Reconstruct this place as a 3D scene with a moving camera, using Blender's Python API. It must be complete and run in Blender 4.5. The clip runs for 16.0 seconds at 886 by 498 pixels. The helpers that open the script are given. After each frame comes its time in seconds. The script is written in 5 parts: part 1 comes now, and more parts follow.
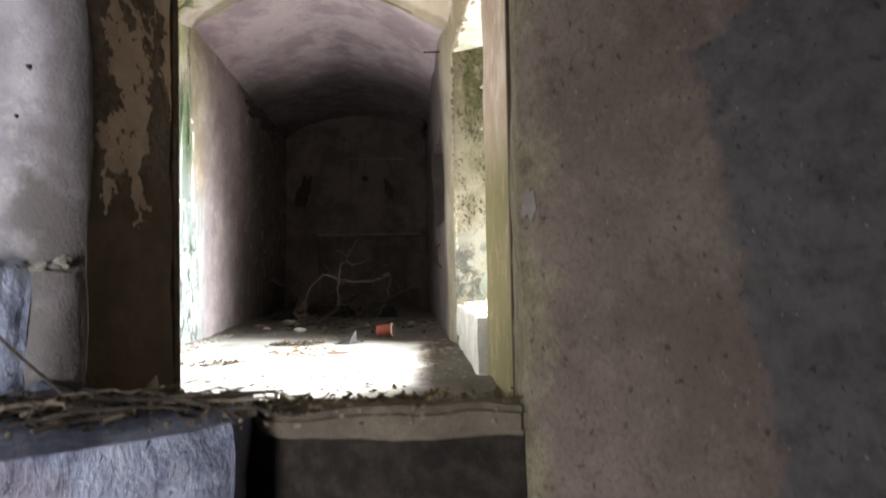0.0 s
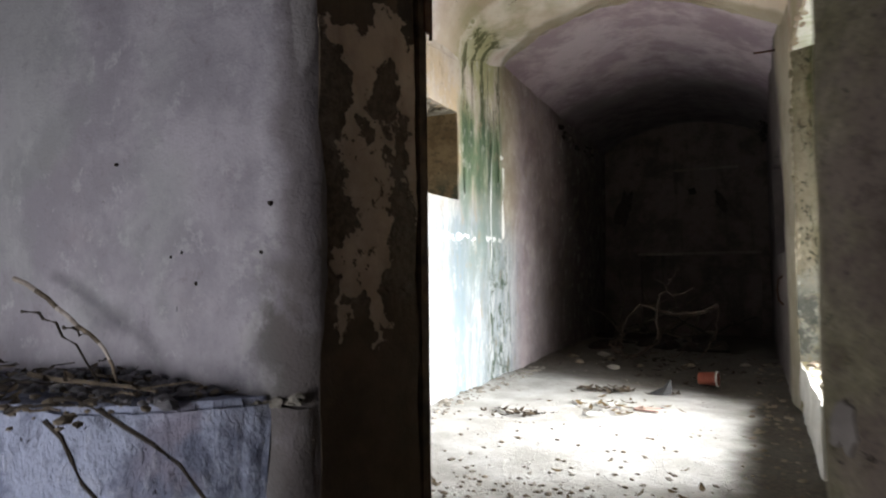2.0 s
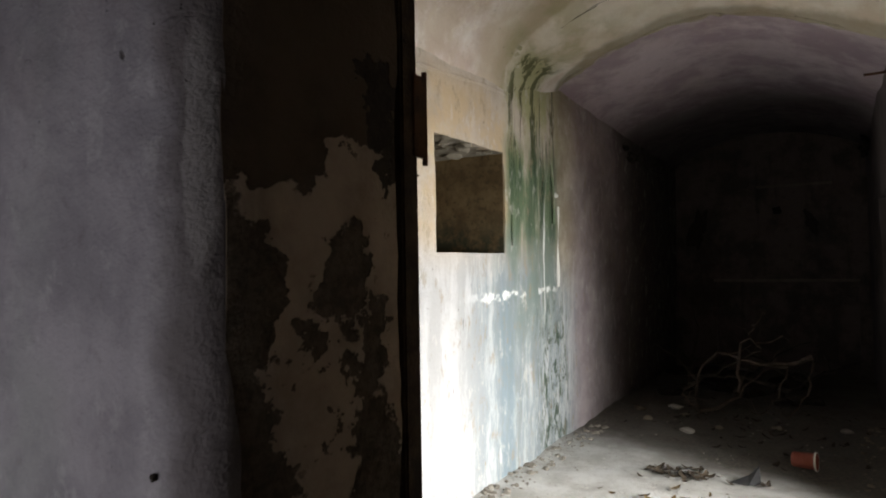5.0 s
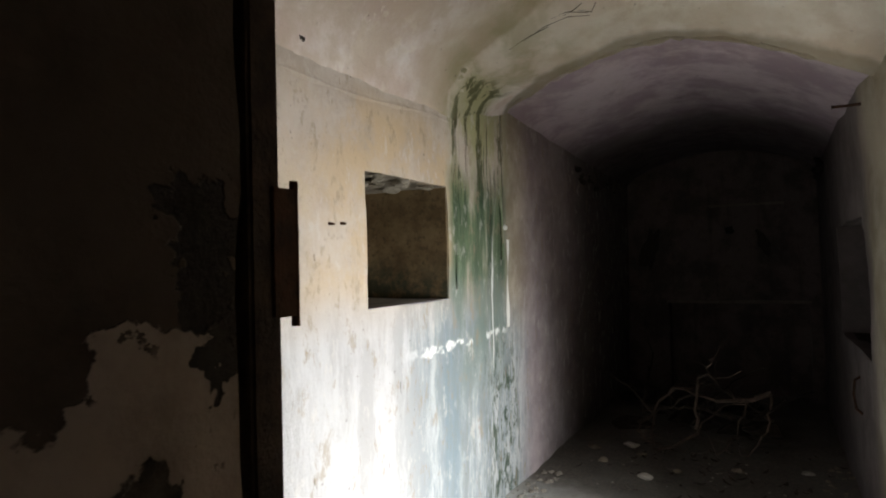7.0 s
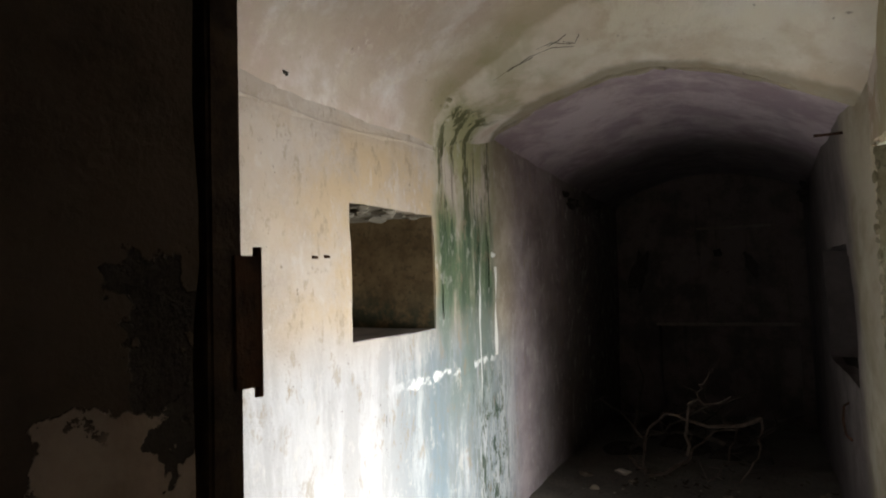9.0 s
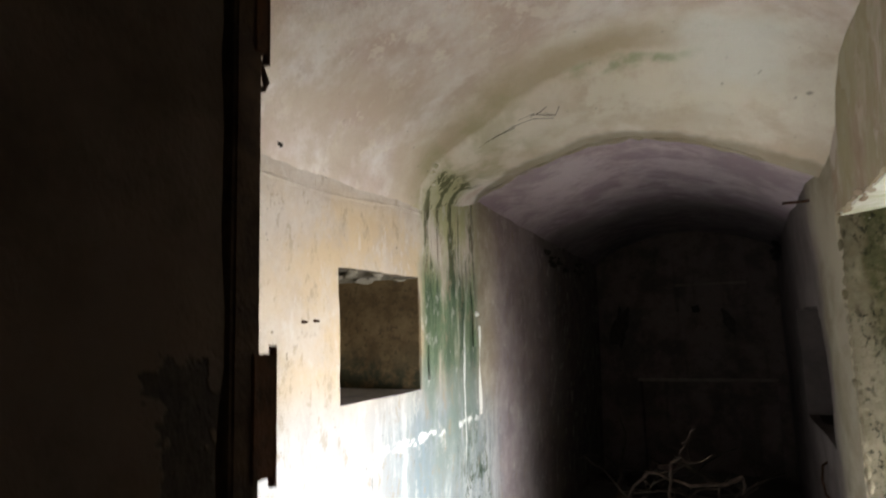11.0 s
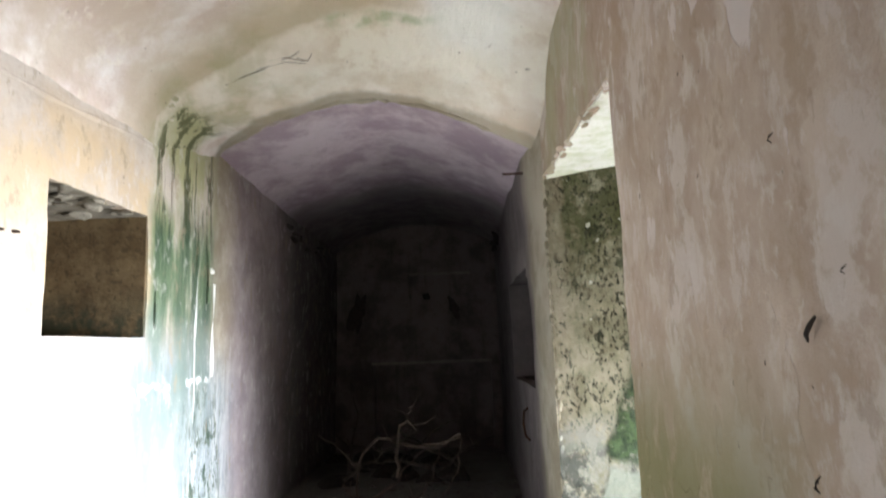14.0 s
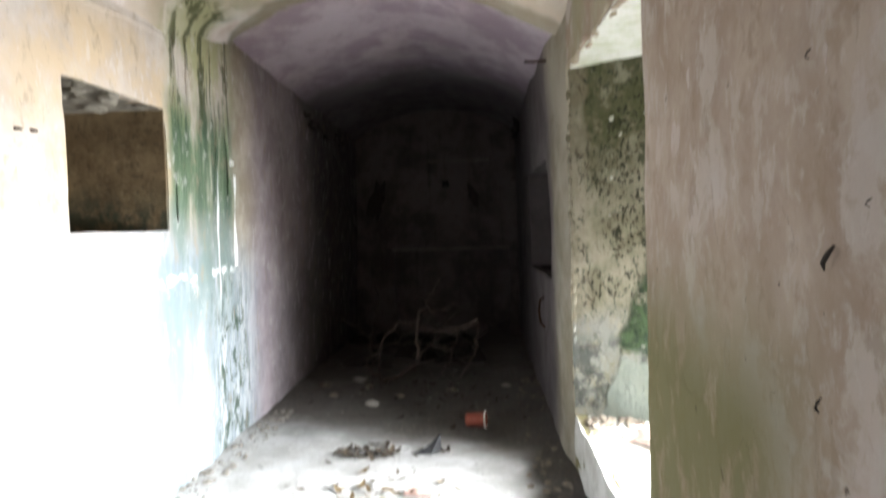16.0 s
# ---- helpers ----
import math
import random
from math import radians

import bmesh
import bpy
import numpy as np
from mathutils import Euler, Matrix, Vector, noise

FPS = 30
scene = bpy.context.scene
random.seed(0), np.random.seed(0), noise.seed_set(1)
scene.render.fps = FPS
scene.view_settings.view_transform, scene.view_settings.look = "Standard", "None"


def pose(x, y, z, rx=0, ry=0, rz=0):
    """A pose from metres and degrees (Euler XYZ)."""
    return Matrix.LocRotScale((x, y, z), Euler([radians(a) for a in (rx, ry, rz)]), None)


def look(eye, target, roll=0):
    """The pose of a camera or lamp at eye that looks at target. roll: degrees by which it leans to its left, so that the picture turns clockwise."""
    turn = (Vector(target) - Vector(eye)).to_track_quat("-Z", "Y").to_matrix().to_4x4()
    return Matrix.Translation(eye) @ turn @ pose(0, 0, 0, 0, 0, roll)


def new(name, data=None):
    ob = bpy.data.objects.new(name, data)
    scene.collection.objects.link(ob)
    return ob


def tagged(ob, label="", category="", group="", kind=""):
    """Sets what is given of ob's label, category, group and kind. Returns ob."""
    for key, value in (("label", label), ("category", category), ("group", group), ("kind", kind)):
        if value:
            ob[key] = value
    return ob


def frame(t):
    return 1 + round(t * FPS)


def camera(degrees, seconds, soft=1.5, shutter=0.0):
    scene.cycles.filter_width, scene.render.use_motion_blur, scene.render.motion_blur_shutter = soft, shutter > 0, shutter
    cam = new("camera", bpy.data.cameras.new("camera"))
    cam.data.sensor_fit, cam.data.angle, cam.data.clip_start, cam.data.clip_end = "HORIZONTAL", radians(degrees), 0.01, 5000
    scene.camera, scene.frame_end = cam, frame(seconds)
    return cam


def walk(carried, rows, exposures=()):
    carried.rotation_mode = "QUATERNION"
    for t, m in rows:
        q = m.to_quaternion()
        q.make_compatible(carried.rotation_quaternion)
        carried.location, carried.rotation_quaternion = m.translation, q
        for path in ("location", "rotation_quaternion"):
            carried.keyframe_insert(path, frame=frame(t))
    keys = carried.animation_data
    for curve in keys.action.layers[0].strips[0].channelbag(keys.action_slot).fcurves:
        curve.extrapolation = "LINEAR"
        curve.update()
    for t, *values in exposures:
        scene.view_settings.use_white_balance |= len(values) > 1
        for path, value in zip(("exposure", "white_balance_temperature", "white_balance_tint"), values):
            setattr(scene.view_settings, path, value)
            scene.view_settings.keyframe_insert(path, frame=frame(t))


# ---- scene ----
cam = camera(69.9, 16.0, soft=1.9, shutter=0.5)
PATH = [
    (0, (0.739, -1.15, 0.537), (0.831, 0.847, 0.599), -1.1),
    (0.5, (0.761, -1.127, 0.639), (0.736, 0.871, 0.713), -1.3),
    (1, (0.899, -1.089, 0.621), (0.454, 0.86, 0.692), -1.2),
    (1.5, (0.944, -0.966, 0.729), (0.18, 0.881, 0.807), -1.0),
    (2, (0.875, -0.838, 0.817), (-0.031, 0.943, 0.892), -0.7),
    (2.5, (0.81, -0.705, 0.919), (-0.158, 1.044, 0.995), -1.0),
    (3, (0.834, -0.648, 1.089), (-0.154, 1.088, 1.174), -1.0),
    (5.5, (0.702, -0.224, 1.324), (-0.385, 1.455, 1.368), -1.0),
    (6, (0.653, -0.115, 1.455), (-0.411, 1.578, 1.494), -1.1),
    (6.5, (0.645, -0.052, 1.502), (-0.317, 1.7, 1.549), -1.3),
    (7, (0.616, 0.038, 1.493), (-0.334, 1.798, 1.54), -1.4),
    (7.5, (0.578, 0.105, 1.508), (-0.366, 1.868, 1.568), -1.4),
    (8, (0.59, 0.087, 1.559), (-0.349, 1.852, 1.617), -1.5),
    (10.5, (0.678, 0.033, 1.525), (-0.222, 1.803, 1.761), -1.8),
    (11, (0.652, -0.018, 1.604), (-0.209, 1.768, 1.865), -1.7),
    (11.5, (0.625, -0.13, 1.734), (0.048, 1.769, 1.983), -1.5),
    (12, (0.704, -0.184, 1.731), (0.585, 1.799, 1.963), -1.6),
    (12.5, (0.685, -0.102, 1.599), (0.696, 1.886, 1.82), -1.7),
    (13, (0.648, -0.039, 1.435), (0.656, 1.948, 1.662), -1.9),
    (13.5, (0.615, 0.003, 1.212), (0.594, 1.988, 1.452), -2.1),
    (14, (0.617, -0.003, 1.23), (0.537, 1.974, 1.523), -2.1),
    (14.5, (0.624, -0.006, 1.252), (0.531, 1.938, 1.712), -2.3),
    (15, (0.616, -0.013, 1.263), (0.509, 1.93, 1.724), -2.2),
    (15.5, (0.621, -0.012, 1.284), (0.493, 1.964, 1.569), -2.0),
    (16, (0.626, -0.005, 1.297), (0.471, 1.987, 1.221), -1.7),
]
BASE = 1.6
EXPOSURES = [(0, -0.03, 6800), (0.6, -0.10, 6900), (1.0, -0.55, 6800), (1.5, -1.12, 6700), (2, -1.15, 6700), (3, -1.28, 6700), (5.5, -1.97, 7000),
             (6.5, -1.90, 6900), (8, -1.93, 6850), (10.5, -1.60, 6950), (11, -1.40, 6900), (11.5, -0.78, 6350), (12, -0.60, 6300), (13.5, -0.55, 6300), (15, -0.70, 6300), (16, -0.74, 6300)]
walk(cam, [(t, look(eye, target, roll)) for t, eye, target, roll in PATH], [(t, BASE + e, k, 11.0) for t, e, k in EXPOSURES])


# ---- light ----
world = bpy.data.worlds.new("sky")
scene.world = world
world.use_nodes = True
wn = world.node_tree
sky = wn.nodes.new("ShaderNodeTexSky")
sky.sky_type = "NISHITA"
sky.sun_disc = False
sky.sun_elevation, sky.sun_rotation = radians(24), radians(90)
wn.links.new(sky.outputs[0], wn.nodes["Background"].inputs[0])
wn.nodes["Background"].inputs[1].default_value = 0.15

sun = new("sun", bpy.data.lights.new("sun", "SUN"))
sun.data.energy = 5.0
sun.data.angle = radians(28)
sun.data.color = (1.0, 0.97, 0.93)
sun.matrix_world = look((30, 0.6, 13.5), (0, 2.6, 0.0))


def daylight(name, place, width, height, watts, target, spread_deg, colour):
    """Sky light in an opening of a wall."""
    lamp = new(name, bpy.data.lights.new(name, "AREA"))
    lamp.data.shape, lamp.data.size, lamp.data.size_y = "RECTANGLE", width, height
    lamp.data.energy, lamp.data.color, lamp.data.spread = watts, colour, radians(spread_deg)
    lamp.matrix_world = look(place, target)
    return lamp


daylight("window_daylight", (1.90, 2.56, 0.80), 0.72, 0.94, 84.0, (-0.95, 2.22, -0.12), 106, (0.95, 0.98, 1.0))
# Lamp added in the unseen opening behind the camera, in place of sky light.
daylight("entrance_daylight", (-0.95, -3.12, 0.30), 1.20, 1.50, 17.0, (-0.75, 0.2, -0.20), 92, (0.955, 0.955, 1.0))


# ---- node helpers ----
class Nodes:
    """Short calls that add nodes to one material."""

    def __init__(self, name):
        self.mat = bpy.data.materials.new(name)
        self.mat.use_nodes = True
        self.tree = self.mat.node_tree
        self.bsdf = self.tree.nodes["Principled BSDF"]
        self.pos = self.add("ShaderNodeTexCoord").outputs["Object"]

    def add(self, kind):
        return self.tree.nodes.new(kind)

    def link(self, a, b):
        if isinstance(a, (int, float)):
            b.default_value = a
        elif isinstance(a, tuple):
            b.default_value = (*a, 1.0) if len(a) == 3 and b.type == "RGBA" else a
        else:
            self.tree.links.new(a, b)

    def scaled(self, sx, sy, sz, vec=None):
        n = self.add("ShaderNodeMapping")
        self.link(vec or self.pos, n.inputs["Vector"])
        n.inputs["Scale"].default_value = (sx, sy, sz)
        return n.outputs[0]

    def noise(self, scale, detail=6.0, rough=0.55, vec=None, colour=False, warp=0.0):
        n = self.add("ShaderNodeTexNoise")
        self.link(vec or self.pos, n.inputs["Vector"])
        n.inputs["Scale"].default_value = scale
        n.inputs["Detail"].default_value = detail
        n.inputs["Roughness"].default_value = rough
        n.inputs["Distortion"].default_value = warp
        return n.outputs["Color" if colour else "Fac"]

    def cells(self, scale, vec=None, out="Distance"):
        n = self.add("ShaderNodeTexVoronoi")
        self.link(vec or self.pos, n.inputs["Vector"])
        n.inputs["Scale"].default_value = scale
        return n.outputs[out]

    def sub(self, op, a, b=0.0):
        n = self.add("ShaderNodeMath")
        n.operation = op
        self.link(a, n.inputs[0])
        self.link(b, n.inputs[1])
        return n.outputs[0]

    def step(self, value, lo, hi):
        """0 below lo, 1 above hi (or the reverse where lo > hi), smooth between."""
        n = self.add("ShaderNodeMapRange")
        n.interpolation_type = "SMOOTHSTEP"
        flip = lo > hi
        self.link(value, n.inputs["Value"])
        n.inputs["From Min"].default_value = min(lo, hi)
        n.inputs["From Max"].default_value = max(lo, hi)
        n.inputs["To Min"].default_value = 1.0 if flip else 0.0
        n.inputs["To Max"].default_value = 0.0 if flip else 1.0
        return n.outputs[0]

    def times(self, *values):
        out = values[0]
        for v in values[1:]:
            out = self.sub("MULTIPLY", out, v)
        return out

    def plus(self, *values):
        out = values[0]
        for v in values[1:]:
            out = self.sub("ADD", out, v)
        return out

    def mix(self, fac, a, b):
        n = self.add("ShaderNodeMix")
        n.data_type = "RGBA"
        self.link(fac, n.inputs[0])
        self.link(a, n.inputs[6])
        self.link(b, n.inputs[7])
        return n.outputs[2]

    def axis(self, vec=None):
        n = self.add("ShaderNodeSeparateXYZ")
        self.link(vec or self.pos, n.inputs[0])
        return n.outputs

    def finish(self, colour, rough=0.9, height=None, depth=0.01, spec=0.3):
        self.link(colour, self.bsdf.inputs["Base Color"])
        self.link(rough, self.bsdf.inputs["Roughness"])
        self.bsdf.inputs["Specular IOR Level"].default_value = spec
        if height is not None:
            n = self.add("ShaderNodeBump")
            n.inputs["Distance"].default_value = depth
            n.inputs["Strength"].default_value = 0.9
            self.link(height, n.inputs["Height"])
            self.link(n.outputs[0], self.bsdf.inputs["Normal"])
        return self.mat


def warped(n, amount=0.12, scale=3.0):
    """The coordinates, shifted by a noise, for uneven borders."""
    c = n.add("ShaderNodeVectorMath")
    c.operation = "MULTIPLY_ADD"
    n.link(n.noise(scale, 5.0, colour=True), c.inputs[0])
    c.inputs[1].default_value = (amount * 2,) * 3
    shift = n.add("ShaderNodeVectorMath")
    shift.operation = "SUBTRACT"
    n.link(n.pos, shift.inputs[0])
    shift.inputs[1].default_value = (amount,) * 3
    n.link(shift.outputs[0], c.inputs[2])
    return c.outputs[0]


def plaster(name, light, mid, dark, streak=0.5, pits=0.5, scale=2.2, deep_shade=False):
    """Old lime plaster: blotches, run marks, pits and fine grain."""
    n = Nodes(name)
    blotch = n.noise(scale, 10.0, 0.66, warp=0.12)
    col = n.mix(n.step(blotch, 0.38, 0.60), mid, light)
    scuff = n.noise(scale * 5.0, 9.0, 0.74)
    col = n.mix(n.times(n.step(scuff, 0.55, 0.66), 0.45), col, tuple(min(0.85, c * 1.18) for c in light))
    col = n.mix(n.times(n.step(scuff, 0.43, 0.34), 0.45), col, dark)
    runs = n.noise(1.0, 6.0, 0.6, vec=n.scaled(9, 9, 0.8))
    col = n.mix(n.times(n.step(runs, 0.52, 0.75), streak), col, dark)
    pit = n.step(n.noise(38.0, 3.0, 0.5), 0.70, 0.76)
    col = n.mix(n.times(pit, pits), col, tuple(c * 0.4 for c in dark))
    grain = n.noise(140.0, 3.0, 0.6)
    col = n.mix(n.times(n.step(grain, 0.3, 0.8), 0.25), col, dark)
    if deep_shade:
        # Paler buff at the mouth: light on the wall is put into the colour.
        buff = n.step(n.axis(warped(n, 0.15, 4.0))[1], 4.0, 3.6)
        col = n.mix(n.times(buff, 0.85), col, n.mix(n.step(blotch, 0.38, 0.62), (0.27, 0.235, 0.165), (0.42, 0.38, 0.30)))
        col = shade_deep_end(n, col)
    h = n.plus(n.times(blotch, 0.5), n.times(grain, 0.12), n.times(pit, -0.25), n.times(n.noise(14.0, 5.0), 0.35))
    return n.finish(col, 0.92, h, 0.02)


def oval(n, u, v, cu, cv, ru, rv, soft=0.12):
    """1 inside an ellipse of the two coordinates, 0 outside."""
    a = n.sub("POWER", n.times(n.sub("ABSOLUTE", n.sub("SUBTRACT", u, cu)), 1.0 / ru), 2.0)
    b = n.sub("POWER", n.times(n.sub("ABSOLUTE", n.sub("SUBTRACT", v, cv)), 1.0 / rv), 2.0)
    return n.step(n.plus(a, b), 1.0 + soft, 1.0 - soft)


def union(n, shapes):
    out = shapes[0]
    for m in shapes[1:]:
        out = n.sub("MAXIMUM", out, m)
    return out


def shade_deep_end(n, col):
    """Patchy dark tint deep in the tunnel: the shade there is put into the plaster colour."""
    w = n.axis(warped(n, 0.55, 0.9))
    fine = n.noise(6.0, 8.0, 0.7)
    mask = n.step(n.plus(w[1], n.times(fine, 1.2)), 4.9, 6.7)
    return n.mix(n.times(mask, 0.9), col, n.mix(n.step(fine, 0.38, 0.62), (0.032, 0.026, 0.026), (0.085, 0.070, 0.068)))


def bench_render():
    """Blue-grey cement render: cloudy worn patches, brush strokes and chips."""
    n = Nodes("blue_grey_render")
    big = n.noise(6.0, 9.0, 0.66, warp=0.4)
    col = n.mix(n.step(big, 0.44, 0.56), (0.192, 0.215, 0.304), (0.394, 0.438, 0.582))
    stroke = n.noise(1.0, 7.0, 0.68, vec=n.scaled(26, 26, 8, warped(n, 0.06, 6.0)))
    col = n.mix(n.times(n.step(stroke, 0.52, 0.64), 0.55), col, (0.524, 0.561, 0.68))
    col = n.mix(n.times(n.step(stroke, 0.45, 0.34), 0.6), col, (0.14, 0.148, 0.203))
    mauve = n.times(n.step(n.noise(4.0, 5.0), 0.5, 0.62), n.step(n.axis()[0], -0.3, -0.12))
    col = n.mix(n.times(mauve, 0.6), col, (0.337, 0.295, 0.355))
    pit = n.step(n.noise(42.0, 4.0, 0.6), 0.66, 0.72)
    col = n.mix(n.times(pit, 0.8), col, (0.0702, 0.0666, 0.0811))
    h = n.plus(n.times(big, 0.8), n.times(stroke, 0.5), n.times(pit, -0.3), n.times(n.noise(120.0, 3.0), 0.12))
    return n.finish(col, 0.93, h, 0.03)


def mossy_wall():
    """The window-lit wall: pink and ochre limewash above, pale blue-white below, green runs beside the arch."""
    n = Nodes("stained_limewash")
    w = n.axis(warped(n, 0.10, 2.5))
    fine = n.axis(warped(n, 0.05, 9.0))
    blotch = n.noise(2.6, 10.0, 0.68, warp=0.1)
    col = n.mix(n.step(blotch, 0.35, 0.65), (0.43, 0.365, 0.30), (0.56, 0.50, 0.435))
    upper = n.times(n.step(w[2], 1.95, 2.15), n.step(n.noise(5.0, 8.0, 0.7), 0.40, 0.60))
    col = n.mix(n.times(upper, 0.7), col, (0.60, 0.55, 0.50))
    ochre = n.times(n.step(w[2], 1.25, 1.5), n.step(w[2], 2.32, 2.1), n.step(w[1], 1.3, 2.35), n.step(w[1], 3.2, 3.0))
    col = n.mix(n.times(ochre, n.step(n.noise(3.4, 8.0, 0.7), 0.36, 0.60), 0.8), col, (0.54, 0.41, 0.25))
    pale = n.step(w[2], 1.42, 1.12)
    wash = n.noise(1.0, 9.0, 0.7, vec=n.scaled(7, 7, 1.1, warped(n, 0.05, 4.0)))
    warm = n.mix(n.step(wash, 0.40, 0.60), (0.42, 0.42, 0.425), (0.53, 0.535, 0.545))
    cold = n.mix(n.step(wash, 0.40, 0.60), (0.25, 0.295, 0.32), (0.48, 0.51, 0.53))
    col = n.mix(pale, col, n.mix(n.step(w[1], 2.35, 2.9), warm, cold))
    runs = n.noise(1.0, 7.0, 0.62, vec=n.scaled(11, 11, 0.9, warped(n, 0.03, 6.0)))
    broad = n.noise(1.0, 6.0, 0.6, vec=n.scaled(4.5, 4.5, 1.6))
    damp = n.times(n.step(w[1], 3.0, 3.12), n.step(w[1], 3.98, 3.74))
    high = n.times(damp, n.step(w[2], 1.6, 1.9))
    col = n.mix(n.times(high, n.step(broad, 0.36, 0.56), 0.8), col, (0.36, 0.36, 0.17))
    col = n.mix(n.times(high, n.step(runs, 0.545, 0.60), 0.9), col, (0.07, 0.075, 0.03))
    deep = n.times(damp, n.step(w[2], 1.15, 1.45), n.step(w[2], 2.15, 1.8), n.step(n.plus(n.times(broad, 0.5), n.times(runs, 0.5)), 0.33, 0.47))
    col = n.mix(n.times(deep, 0.92), col, n.mix(n.step(runs, 0.42, 0.6), (0.10, 0.165, 0.085), (0.028, 0.07, 0.035)))
    low = n.times(n.step(w[1], 2.75, 3.05), n.step(w[1], 3.95, 3.7), n.step(w[2], 1.55, 1.30))
    col = n.mix(n.times(low, n.step(broad, 0.34, 0.54), n.step(w[2], 0.55, 1.15), 0.8), col, (0.16, 0.215, 0.185))
    blue = n.times(n.step(fine[1], 2.90, 2.97), n.step(fine[1], 3.14, 3.06), n.step(w[2], 1.25, 1.0), 0.8)
    col = n.mix(blue, col, (0.20, 0.265, 0.305))
    grime = n.times(n.step(n.noise(1.0, 8.0, 0.7, vec=n.scaled(19, 19, 2.4, warped(n, 0.05, 5.0))), 0.49, 0.60), n.step(w[1], 2.7, 3.25), n.step(w[2], 1.5, 1.1))
    col = n.mix(n.times(grime, 0.55), col, (0.22, 0.25, 0.24))
    spots = n.times(n.step(n.noise(20.0, 6.0, 0.72, vec=n.scaled(1, 1, 0.4)), 0.50, 0.58), n.step(w[1], 3.25, 3.7), n.step(w[1], 4.10, 3.92), n.step(w[2], 1.25, 0.7))
    col = n.mix(n.times(spots, 0.9), col, (0.055, 0.085, 0.05))
    scabs = n.times(n.step(n.noise(9.0, 7.0, 0.7, vec=n.scaled(1, 1, 0.55)), 0.535, 0.575), n.step(w[1], 3.45, 3.65), n.step(w[1], 4.05, 3.95), n.step(w[2], 0.95, 0.7))
    col = n.mix(n.times(scabs, 0.9), col, (0.035, 0.065, 0.04))
    ticks = n.times(n.step(n.noise(1.0, 4.0, 0.6, vec=n.scaled(34, 34, 7)), 0.70, 0.73), n.step(w[2], 1.2, 0.9))
    col = n.mix(n.times(ticks, 0.7), col, (0.10, 0.09, 0.075))
    chalk = n.step(n.noise(1.0, 5.0, 0.55, vec=n.scaled(16, 16, 1.1)), 0.66, 0.71)
    col = n.mix(n.times(chalk, n.step(w[1], 2.6, 3.0), n.step(w[1], 3.95, 3.8), n.step(w[2], 1.75, 1.5)), col, (0.80, 0.82, 0.80))
    line = n.sub("ABSOLUTE", n.sub("SUBTRACT", fine[2], 1.06))
    line = n.times(n.step(line, 0.03, 0.01), n.step(w[1], 2.45, 2.9), n.step(w[1], 3.85, 3.7), n.step(n.noise(7.0, 3.0), 0.44, 0.52))
    col = n.mix(line, col, (0.82, 0.84, 0.84))
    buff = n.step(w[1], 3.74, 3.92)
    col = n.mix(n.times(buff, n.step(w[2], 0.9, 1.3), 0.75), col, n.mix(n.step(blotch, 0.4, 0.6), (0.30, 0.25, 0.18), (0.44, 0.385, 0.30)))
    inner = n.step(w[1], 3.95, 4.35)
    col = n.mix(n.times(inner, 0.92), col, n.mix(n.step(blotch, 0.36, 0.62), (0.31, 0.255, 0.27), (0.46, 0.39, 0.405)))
    col = shade_deep_end(n, col)
    mott = n.noise(12.0, 9.0, 0.74, vec=n.scaled(1, 1, 0.55))
    col = n.mix(n.times(n.step(mott, 0.55, 0.64), 0.4), col, (0.62, 0.595, 0.56))
    col = n.mix(n.times(n.step(mott, 0.45, 0.35), 0.55), col, (0.31, 0.25, 0.175))
    scrape = n.noise(1.0, 6.0, 0.6, vec=n.scaled(30, 30, 4.5, warped(n, 0.05, 7.0)))
    col = n.mix(n.times(n.step(scrape, 0.66, 0.71), n.step(n.noise(2.2, 3.0), 0.5, 0.6), 0.7), col, (0.30, 0.22, 0.13))
    pit = n.step(n.noise(34.0, 3.0, 0.5), 0.71, 0.77)
    col = n.mix(n.times(pit, 0.6), col, (0.12, 0.10, 0.07))
    grain = n.noise(150.0, 3.0, 0.6)
    h = n.plus(n.times(blotch, 0.5), n.times(grain, 0.14), n.times(pit, -0.3), n.times(n.noise(12.0, 8.0, 0.65), 0.6), n.times(deep, 0.15), n.times(mott, 0.25))
    return n.finish(col, n.mix(deep, (0.92,) * 3, (0.55,) * 3), h, 0.02)


